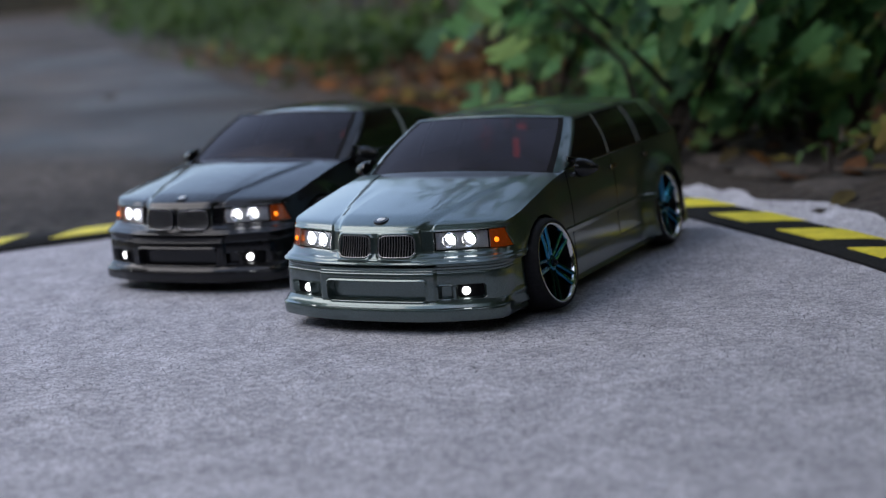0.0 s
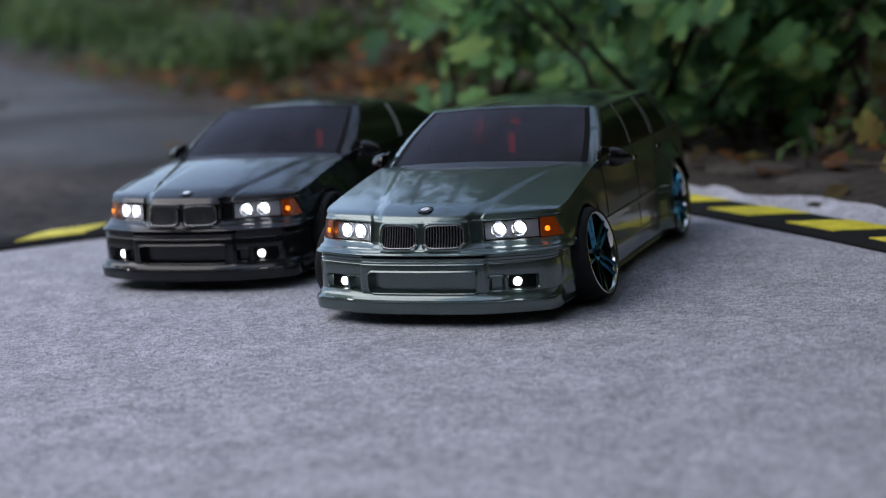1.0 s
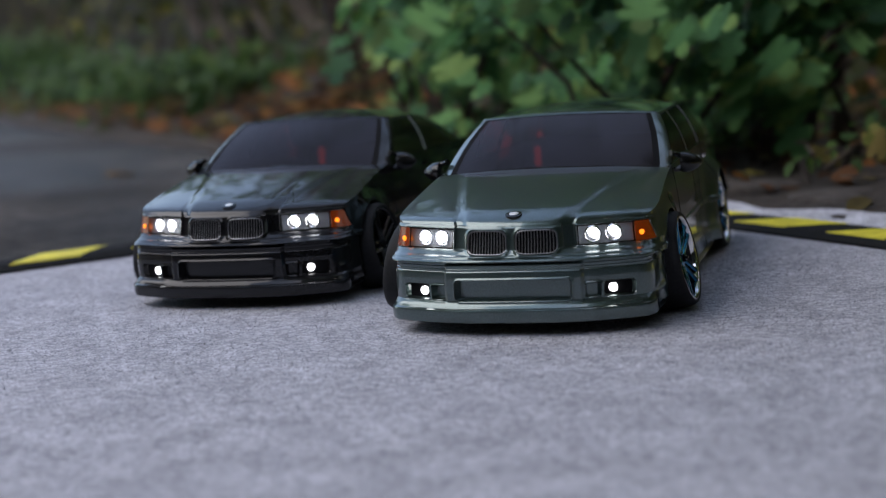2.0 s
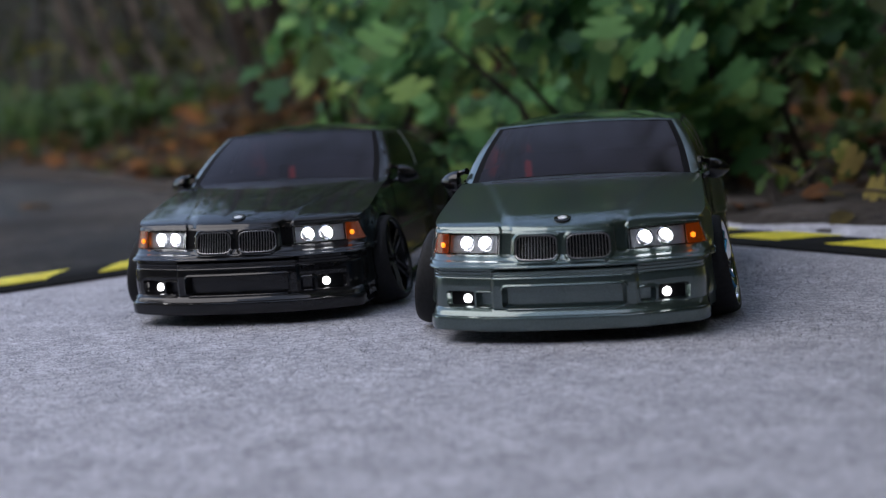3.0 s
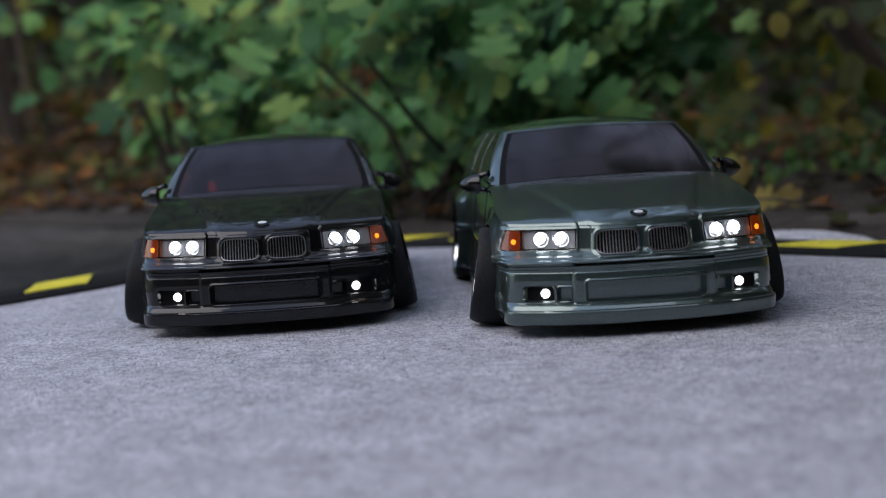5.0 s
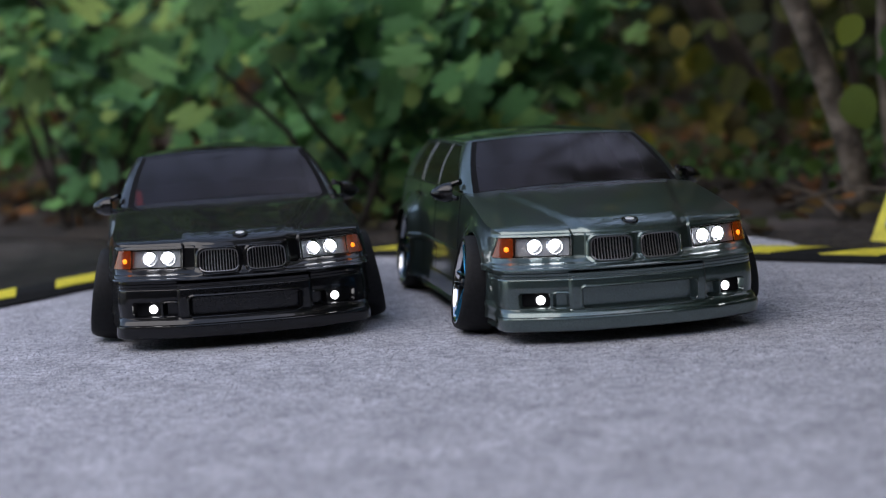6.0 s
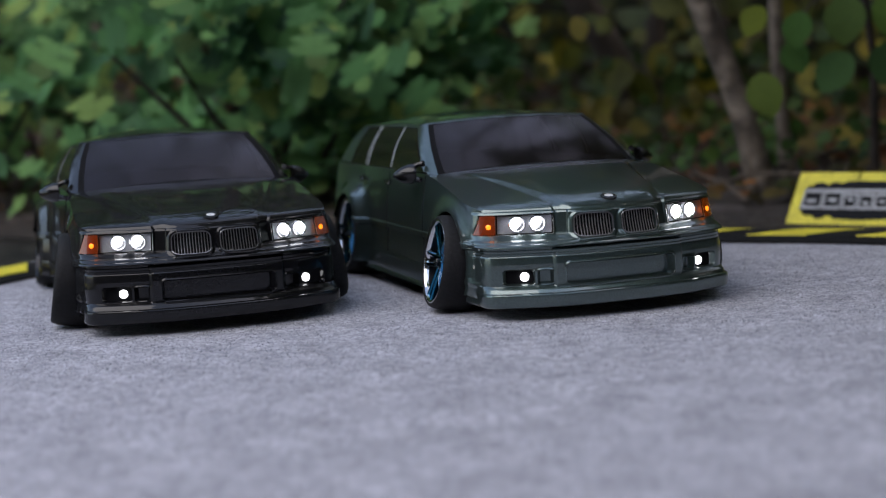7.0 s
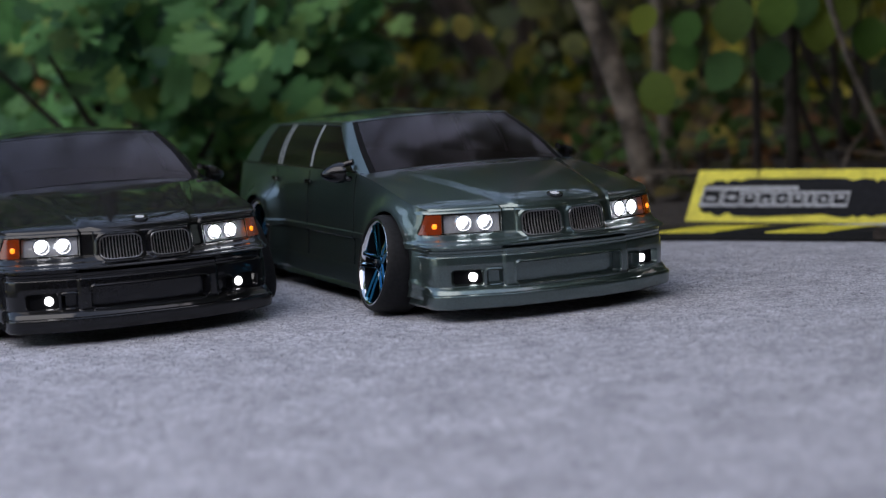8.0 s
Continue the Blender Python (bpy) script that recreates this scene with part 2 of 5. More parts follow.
def disc(c, normal, r, thick, seg=20, dome=0.0):
    """A short round body with its face at c, looking along normal."""
    n = Vector(normal).normalized()
    a = n.orthogonal().normalized()
    b = n.cross(a)
    c = Vector(c)
    rows = []
    for f, h in ((1.0, -thick), (1.0, 0.0), (0.9, dome * 0.35), (0.6, dome * 0.75), (0.25, dome), (0.02, dome)):
        rows.append([c + n * h + (a * math.cos(2 * math.pi * k / seg) + b * math.sin(2 * math.pi * k / seg)) * r * f for k in range(seg)])
    return grid(rows, True)


def lerp(table, x):
    return float(np.interp(x, [p[0] for p in table], [p[1] for p in table]))


def curve(table, x):
    """A smooth curve through the table's points, with no kinks."""
    xs, ys = [p[0] for p in table], [p[1] for p in table]
    if x <= xs[0] or x >= xs[-1]:
        return lerp(table, x)
    d = [(ys[i + 1] - ys[i]) / (xs[i + 1] - xs[i]) for i in range(len(xs) - 1)]
    m = [d[0]] + [0.0 if a * b <= 0 else 2 * a * b / (a + b) for a, b in zip(d, d[1:])] + [d[-1]]
    i = max(k for k in range(len(xs) - 1) if xs[k] <= x)
    h = xs[i + 1] - xs[i]
    t = (x - xs[i]) / h
    return (ys[i] * (2 * t ** 3 - 3 * t * t + 1) + m[i] * h * (t ** 3 - 2 * t * t + t)
            + ys[i + 1] * (3 * t * t - 2 * t ** 3) + m[i + 1] * h * (t ** 3 - t * t))


def smooth(a, b, x):
    t = min(1.0, max(0.0, (x - a) / (b - a)))
    return t * t * (3 - 2 * t)


def catmull(pts, step):
    """A smooth curve through plan points, resampled at even steps."""
    pts = [np.array(p, float) for p in pts]
    pts = [2 * pts[0] - pts[1], *pts, 2 * pts[-1] - pts[-2]]
    out = []
    for i in range(1, len(pts) - 2):
        p0, p1, p2, p3 = pts[i - 1:i + 3]
        for t in np.linspace(0, 1, 24, endpoint=False):
            out.append(0.5 * (2 * p1 + (p2 - p0) * t + (2 * p0 - 5 * p1 + 4 * p2 - p3) * t * t + (3 * p1 - p0 - 3 * p2 + p3) * t ** 3))
    out.append(pts[-2])
    out = np.array(out)
    s = np.r_[0, np.cumsum(np.linalg.norm(np.diff(out, axis=0), axis=1))]
    k = np.linspace(0, s[-1], max(2, int(round(s[-1] / step)) + 1)) if np.isscalar(step) else np.array([v for v in step if v <= s[-1]])
    return np.stack([np.interp(k, s, out[:, c]) for c in range(out.shape[1])], 1), k


# ---- the model cars, 1:10, nose towards -y ----
HUB_F, HUB_R, HUB_Z = 0.0762, 0.338, 0.0315
PLAN = [(0, -0.003), (0.012, -0.0026), (0.028, 0.0004), (0.041, 0.0068), (0.060, 0.0147), (0.074, 0.0215), (0.0815, 0.0268),
        (0.0862, 0.0345), (0.0878, 0.046), (0.088, 0.06), (0.088, 0.12), (0.088, 0.24), (0.088, 0.36), (0.0878, 0.398), (0.086, 0.411),
        (0.078, 0.421), (0.05, 0.427), (0.02, 0.4288), (0, 0.429)]
FINE, FINE_S = catmull(PLAN, 0.0004)
S_END = float(FINE_S[-1])


# the bumper stands proud of the lamps and is squarer at its corners
BUMPER, BUMPER_S = catmull([(0, -0.0062), (0.02, -0.0058), (0.036, -0.0042), (0.05, -0.0010), (0.0625, 0.0040), (0.073, 0.0086), (0.0795, 0.0125), (0.0838, 0.0190),
                            (0.0858, 0.0290), (0.0868, 0.0420), (0.088, 0.06)], 0.0004)
S_JOIN = float(np.interp(0.06, FINE[:len(FINE) // 2, 1], FINE_S[:len(FINE) // 2]))


def outline(s, low):
    """A plan point at the arc length s: low 0 is the outline of lamps and sides, 1 that of the bumper."""
    x, y = float(np.interp(s, FINE_S, FINE[:, 0])), float(np.interp(s, FINE_S, FINE[:, 1]))
    if low > 0 and s < S_JOIN:
        k = s / S_JOIN * BUMPER_S[-1]
        x += (float(np.interp(k, BUMPER_S, BUMPER[:, 0])) - x) * low
        y += (float(np.interp(k, BUMPER_S, BUMPER[:, 1])) - y) * low
    return x, y


def plan_at(s, z=1.0):
    """Place and outward normal of the car's half outline at the arc length s and the height z."""
    low = min(1.0, max(0.0, (0.0535 - z) / 0.0075))
    x, y = outline(s, low)
    (ax, ay), (bx, by) = outline(max(0.0, s - 0.001), low), outline(min(S_END, s + 0.001), low)
    dx, dy = bx - ax, by - ay
    n = math.hypot(dx, dy)
    return x, y, dy / n, -dx / n


def s_of_x(x, z=1.0):
    """Arc length on the nose where the outline at the height z reaches x."""
    ss = np.linspace(0, S_JOIN, 260)
    key = round(z, 5)
    if key not in NOSE_X:
        NOSE_X[key] = np.array([plan_at(float(v), z)[0] for v in ss])
    return float(np.interp(x, NOSE_X[key], ss))


NOSE_X = {}


def handed(rows, side):
    """Rows whose faces look outwards on either half."""
    return rows if side > 0 else [row[::-1] for row in rows]


def on_nose(x, z, d):
    """A point on the nose at the outline's x, the height z, pushed out by d. Negative x is the other half."""
    px, py, nx, ny = plan_at(s_of_x(abs(x), z), z)
    return (math.copysign(px + nx * d, x) if x else 0.0, py + ny * d, z)


FRONT = [(0.0072, 0.0045), (0.0080, 0.0062), (0.0110, 0.0070), (0.0152, 0.0072), (0.0162, 0.0068), (0.0168, 0.0050), (0.0190, 0.0038), (0.0203, 0.0022),
         (0.0212, 0.0009), (0.0260, 0.0013), (0.0300, 0.0015), (0.0350, 0.0014), (0.0385, 0.0011), (0.0400, 0.0009), (0.0405, 0.0004), (0.0418, 0.0007), (0.0423, 0.0002), (0.0438, 0.0005), (0.0444, 0.0000),
         (0.0456, 0.0000), (0.0461, 0.0034), (0.0468, 0.0042), (0.0476, 0.0042), (0.0482, 0.0034), (0.0490, 0.0036), (0.0497, 0.0033), (0.0503, 0.0024),
         (0.0512, 0.0022), (0.0650, 0.0002), (0.0668, 0.0), (0.0678, -0.0005), (0.0685, -0.0012)]
SIDE = [(0.0072, -0.002), (0.0095, 0.0024), (0.012, 0.0027), (0.023, 0.0019), (0.0245, 0.0016), (0.0255, 0.0012), (0.0440, -0.0004), (0.0446, 0.0020), (0.0485, 0.0018),
        (0.0491, 0.0008), (0.058, 0.0003), (0.066, -0.0005), (0.075, -0.0017), (0.083, -0.0031), (0.090, -0.0046)]
FENDER = [(0.0262, 0.0685), (0.031, 0.0708), (0.05, 0.0745), (0.08, 0.0802), (0.134, 0.0886), (0.16, 0.0900), (0.24, 0.0905), (0.40, 0.0905), (0.43, 0.089)]
S_CORNER = s_of_x(0.0815)


def round_rect(x, z, x0, x1, z0, z1, r):
    """Signed distance to a rounded rectangle: below zero inside."""
    qx, qz = abs(x - (x0 + x1) / 2) - (x1 - x0) / 2 + r, abs(z - (z0 + z1) / 2) - (z1 - z0) / 2 + r
    return math.hypot(max(qx, 0), max(qz, 0)) + min(max(qx, qz), 0) - r


KIDNEY = (0.0030, 0.0287, 0.0506, 0.0658, 0.0042)
LAMP = (0.0405, 0.0856, 0.0537, 0.0664, 0.0008)
INTAKE = (-0.0368, 0.0368, 0.0216, 0.0345, 0.0022)
DUCT = (0.0460, 0.0545, 0.0226, 0.0308, 0.0012)
FOG = (0.0572, 0.0748, 0.0222, 0.0316, 0.0018)


def push(s, z):
    """How far the skin stands out from the outline."""
    x, y, _, _ = plan_at(s, z)
    low = smooth(0.024, 0.019, z) * smooth(S_JOIN + 0.01, S_JOIN, s)
    front = 1 - smooth(S_CORNER - 0.014 * low, S_CORNER + 0.016 - 0.008 * low, s)
    d = (lerp(SIDE, z) + 0.003 * smooth(0.012, 0.009, z)) * (1 - 0.55 * low)
    if front > 0:
        f = lerp(FRONT, min(z, 0.0685))
        if z < 0.069 and s < S_CORNER + 0.012:
            f += 0.0021 * smooth(0.0455, 0.0430, x) * smooth(0.020, 0.0215, z) * smooth(0.0455, 0.0440, z)
            f -= 0.0060 * smooth(0.0003, -0.0004, round_rect(x, z, *INTAKE))
            f += 0.0009 * math.exp(-((round_rect(x, z, *INTAKE) - 0.0010) / 0.0006) ** 2)
            f -= 0.0046 * smooth(0.0003, -0.0004, round_rect(x, z, *DUCT))
            f += 0.0006 * math.exp(-((round_rect(x, z, *DUCT) - 0.0009) / 0.0005) ** 2)
            f -= 0.0042 * smooth(0.0004, -0.0004, round_rect(x, z, *FOG))
            k = round_rect(x, z, *KIDNEY)
            f += 0.0011 * smooth(0.0026, 0.0008, k) * (1 if z < 0.067 else 0.4)
            f -= 0.0042 * smooth(0.0001, -0.0007, k)
            f -= 0.0050 * smooth(0.0003, -0.0004, round_rect(x + 0.0026 * smooth(0.0537, 0.0664, z) * smooth(0.079, 0.0856, x), z, *LAMP))
            f -= 0.0020 * smooth(0.0315, 0.0330, x) * smooth(0.0402, 0.0390, x) * smooth(0.0525, 0.0540, z)
        d = front * f + (1 - front) * d
    for hub, out, wide in ((HUB_F, 0.0030, 0.010), (HUB_R, 0.0095, 0.013)):
        if s > S_CORNER and x > 0.07:
            r = math.hypot(y - hub, z - HUB_Z)
            if z > 0.012:
                d += (1 - front) * out * math.exp(-((max(r, 0.0358) - 0.0358) / wide) ** 2) * smooth(0.085, 0.066, z)
    return d


def z_top(s):
    x, y, _, _ = plan_at(s)
    return 0.0685 if s <= S_CORNER else curve(FENDER, y)


def skin(s, z):
    x, y, nx, ny = plan_at(s, z)
    d = push(s, z)
    return (x + nx * d, y + ny * d, z)


def mirrored(rows):
    """Rows that begin on the middle line, continued onto the other half."""
    return [[(-p[0], p[1], p[2]) if p is not None else None for p in row[:0:-1]] + row for row in rows]


def loop_of(pts, counts):
    """A chain of 3D points, each stretch cut into the number of steps given."""
    out = []
    for a, b, n in zip(pts, pts[1:], counts):
        out += [tuple(np.array(a) + (np.array(b) - np.array(a)) * k / n) for k in range(n)]
    return out + [tuple(pts[-1])]


def even(path, n):
    path = np.array(path)
    s = np.r_[0, np.cumsum(np.linalg.norm(np.diff(path, axis=0), axis=1))]
    k = np.linspace(0, s[-1], n)
    return [tuple(float(np.interp(v, s, path[:, c])) for c in range(3)) for v in k]


def strip_between(a, b, n=120):
    return [even(a, n), even(b, n)]


Z_ROWS = sorted({round(v, 5) for v in [0.0072, 0.0076, 0.008, 0.009, 0.0105, 0.012, 0.0135, 0.0148, 0.0154, 0.0158, 0.0162, 0.0165, 0.0168, 0.0174, 0.0182, 0.019,
          0.0196, 0.0203, 0.0208, 0.0212] + [0.0216 + 0.00055 * k for k in range(34)] + [0.0401, 0.0405, 0.041, 0.0418, 0.0423, 0.043, 0.0438, 0.0441, 0.0444, 0.045,
          0.0456, 0.0458, 0.0461, 0.0464, 0.0468, 0.0472, 0.0476, 0.0479, 0.0482, 0.0486, 0.049, 0.0494, 0.0497, 0.05, 0.0503] + [0.0508 + 0.0005 * k for k in range(32)]})
S_COLS = [0.0008 * k for k in range(int(0.112 / 0.0008))]
S_COLS += [S_COLS[-1] + 0.0018 * (k + 1) for k in range(int((S_END - 0.002 - S_COLS[-1]) / 0.0018))] + [S_END]


def lower_skin():
    """Rows of the skin from the sill up to the hood's edge and the belt line, with the wheel arches left open."""
    rows = []
    for z in Z_ROWS:
        rows.append([skin(s, z) for s in S_COLS])
    for f in np.linspace(0, 1, 12)[1:]:
        rows.append([skin(s, 0.0663 + (z_top(s) - 0.0663) * f) for s in S_COLS])
    for row in rows:
        for j, (s, p) in enumerate(zip(S_COLS, row)):
            for hub in (HUB_F, HUB_R):
                if s > S_CORNER and p[0] > 0.06:
                    r = math.hypot(p[1] - hub, p[2] - HUB_Z)
                    if r < 0.0345:
                        row[j] = None
                    elif r < 0.0366:
                        k = 0.0356 / r
                        row[j] = (p[0], hub + (p[1] - hub) * k, HUB_Z + (p[2] - HUB_Z) * k)
    return rows


HOOD_MID = [(-0.0042, 0.0685), (-0.0026, 0.0705), (0.001, 0.0723), (0.008, 0.0742), (0.03, 0.0786), (0.07, 0.0852), (0.125, 0.0922)]
BELT_FRONT = [(0, 0.1255, 0.0926), (0.03, 0.1268, 0.0919), (0.055, 0.1295, 0.0905), (0.0765, 0.1345, 0.0888)]


def hood_rows():
    """The hood with the fender tops, from the nose's edge to the foot of the windscreen."""
    rows = []
    n = 56
    for i in range(n + 1):
        t = (i / n) ** 1.6
        row = []
        ys = 0.0262 + (0.134 - 0.0262) * t
        s = float(np.interp(ys, FINE[: len(FINE) // 2, 1], FINE_S[: len(FINE) // 2])) if t else S_CORNER
        xs, ys2, zs = skin(s, z_top(s))
        for j in range(49):
            q = j / 48
            fx, fy, _ = skin(s_of_x(q * 0.0815), 0.0685) if q < 1 else skin(S_CORNER, 0.0685)
            kx = q * 0.0765
            ky = curve([(p[0], p[1]) for p in BELT_FRONT], kx) - 0.001
            y = fy + (ky - fy) * t
            x = q * xs
            mid = curve(HOOD_MID, -0.0042 + (0.125 + 0.0042) * t)
            z = zs + (mid - zs) * (1 - q ** 2.4)
            xc = 0.0345 + 0.030 * t
            z += 0.0014 * smooth(xc + 0.0035, xc - 0.0030, x) * smooth(0, 0.16, t) * smooth(1.0, 0.8, t)
            if q == 1:
                x, y, z = xs, ys2, zs
            row.append((x, y, z))
        rows.append(row)
    return rows


def cabin_lines(wagon):
    """Belt and roof lines of half a car, column by column: windscreen, pillar, side, tail."""
    belt, roof, tags = [], [], []

    def add(b, r, tag):
        belt.append(b)
        roof.append(r)
        tags.append(tag)

    ends = [0, 0.25, 0.5, 0.7, 0.85, 0.94, 0.975, 1.0]
    xs = sorted({round(v, 4) for a, b in zip(ends, ends[1:]) for v in np.linspace(a, b, 5)})
    for q in xs:
        bx = q * 0.0765
        b = [curve([(p[0], p[k]) for p in BELT_FRONT], bx) for k in (1, 2)]
        r = (q * 0.0625, 0.1915 + 0.0065 * q ** 2.2, 0.1268 - 0.0024 * q ** 2)
        add((bx, b[0] + 0.0, b[1]), r, "screen" if q <= 0.945 else "screen_edge")
    for k in range(1, 7):
        f = k / 6
        add((0.0765 + 0.0068 * math.sin(f * 1.57), 0.1345 + 0.0135 * f, 0.0888 + 0.0012 * f), (0.0625 + 0.0052 * math.sin(f * 1.57), 0.198 + 0.009 * f ** 1.4, 0.1244 - 0.0016 * f), "pillar")
    if wagon:
        anchors = [(0.148, 0.207, "pillar"), (0.151, 0.208, "edge"), (0.2315, 0.2345, "glass"), (0.2335, 0.236, "edge"), (0.2375, 0.240, "post"), (0.2395, 0.2415, "edge"), (0.301, 0.300, "glass"),
                   (0.303, 0.302, "edge"), (0.307, 0.3055, "post"), (0.310, 0.308, "edge"), (0.313, 0.311, "post"), (0.315, 0.313, "edge"), (0.360, 0.347, "glass"), (0.3625, 0.349, "edge"), (0.398, 0.370, "pillar")]
    else:
        anchors = [(0.148, 0.207, "pillar"), (0.151, 0.208, "edge"), (0.246, 0.253, "glass"), (0.249, 0.2555, "edge"), (0.256, 0.262, "post"), (0.259, 0.264, "edge"), (0.333, 0.300, "glass"), (0.336, 0.302, "edge"),
                   (0.362, 0.309, "pillar")]
    drop = 0.0012 if wagon else 0.0055
    r0, r1 = anchors[0][1], anchors[-1][1]
    for (b0, t0, _), (b1, t1, tag) in zip(anchors, anchors[1:]):
        n = max(1, int(round((b1 - b0) / 0.004)))
        for k in range(1, n + 1):
            f = k / n
            ry = t0 + (t1 - t0) * f
            u = (ry - r0) / (r1 - r0)
            add((0.0833, b0 + (b1 - b0) * f, curve(FENDER, b0 + (b1 - b0) * f)), (0.0677 - 0.0015 * u, ry, 0.1228 + 0.0010 * math.sin(u * 3.1) - drop * u ** 1.6), tag)
    be, re = belt[-1], roof[-1]
    for k in range(1, 7):
        f = k / 6
        add((0.0833 - 0.011 * f ** 1.6, be[1] + 0.012 * math.sin(f * 1.57), be[2]), (re[0] - 0.008 * f ** 1.6, re[1] + 0.009 * math.sin(f * 1.57), re[2]), "tail_post")
    be, re = belt[-1], roof[-1]
    for k in range(1, 19):
        f = k / 18
        add((be[0] * (1 - f), be[1] + 0.006 * f, be[2]), (re[0] * (1 - f), re[1] + 0.005 * f, re[2] + 0.003 * f), "tail_glass" if 0.05 < f else "tail_post")
    return belt, roof, tags


V_ROWS = [0, 0.015, 0.03, 0.07, 0.15, 0.3, 0.45, 0.6, 0.75, 0.86, 0.92, 0.95, 0.975, 1.0]


def cabin_point(b, r, v, lift=0.0):
    p = np.array(b) + (np.array(r) - np.array(b)) * v
    out = np.array([b[0], (b[1] - 0.26) * 0.35, 0.03])
    p += out / np.linalg.norm(out) * (0.0022 * math.sin(math.pi * v) + lift)
    return tuple(float(c) for c in p)


def wheel(car, hub, side, front, rim_mat, lip_mat):
    """A stretched tyre on a deep rim with five twin spokes, leaning in at the top."""
    lean = 10.0 if front else 7.0
    m = Matrix.Translation((side * (0.0880 if front else 0.0845), hub, HUB_Z)) @ pose(0, 0, 0, 0, -lean * side, 0)
    if side < 0:
        m = m @ pose(0, 0, 0, 0, 0, 180)
    if front:
        m = m @ pose(0, 0, 0, 0, 0, -3.0 if side > 0 else -4.0)
    barrel = lathe([(0.0100, 0.0259), (0.0118, 0.0262), (0.0129, 0.0269), (0.0134, 0.0275), (0.0135, 0.0280), (0.0133, 0.0284), (0.0120, 0.0286)], 64)
    w = part("wheel", barrel, lip_mat, car, "", m=m)
    part("tyre", lathe([(0.0120, 0.0281), (0.0134, 0.0288), (0.0138, 0.0297), (0.0131, 0.0308), (0.0112, 0.0317), (0.0088, 0.0323), (0.0, 0.0325), (-0.0088, 0.0323), (-0.0112, 0.0316), (-0.0132, 0.0302),
                        (-0.0136, 0.0290), (-0.0120, 0.0281)], 64), RUBBER, w, "smooth black stretched rubber tyre")
    part("barrel", lathe([(0.0122, 0.0271), (0.006, 0.0256), (-0.010, 0.0252), (-0.012, 0.0262)], 48), BARREL, w)
    dish = lathe([(-0.004, 0.0251), (-0.004, 0.010), (-0.003, 0.0002)], 40)
    part("brake_dish", dish, DARK, w)
    first = None
    for k in range(5):
        a = 2 * math.pi * k / 5 + 0.30
        if first is None:
            bm = bmesh.new()
            for o in (-1, 1):
                rows = []
                for r, wid, x in ((0.003, 0.0044, 0.0090), (0.008, 0.0042, 0.0100), (0.015, 0.0036, 0.0110), (0.0212, 0.0034, 0.0116), (0.0266, 0.0040, 0.0124)):
                    c = o * (0.0020 + r * 0.075)
                    rows.append([(x - 0.005, c - wid / 2, r), (x - 0.0011, c - wid / 2, r), (x, c - wid * 0.22, r), (x, c + wid * 0.22, r), (x - 0.0011, c + wid / 2, r), (x - 0.005, c + wid / 2, r)])
                g = grid(rows, True)
                me = bpy.data.meshes.new("t")
                g.to_mesh(me)
                g.free()
                bm.from_mesh(me)
                bpy.data.meshes.remove(me)
            first = part("spoke", bm, rim_mat, w, sharp=30, m=pose(0, 0, 0, math.degrees(a), 0, 0))
        else:
            o = new("spoke", first.data)
            o.parent = w
            o.matrix_local = pose(0, 0, 0, math.degrees(a), 0, 0)
    part("hub", lathe([(0.003, 0.0062), (0.0086, 0.0060), (0.0094, 0.0052), (0.0096, 0.0036), (0.0096, 0.0002)], 30), rim_mat, w)
    nut = lathe([(0.0092, 0.0027), (0.0116, 0.0027), (0.0120, 0.0023), (0.0120, 0.0012), (0.0134, 0.0011), (0.0134, 0.0001)], 6)
    part("wheel_nut", nut, TRIM, w, "black hexagonal wheel nut", smooth=False)
    return w


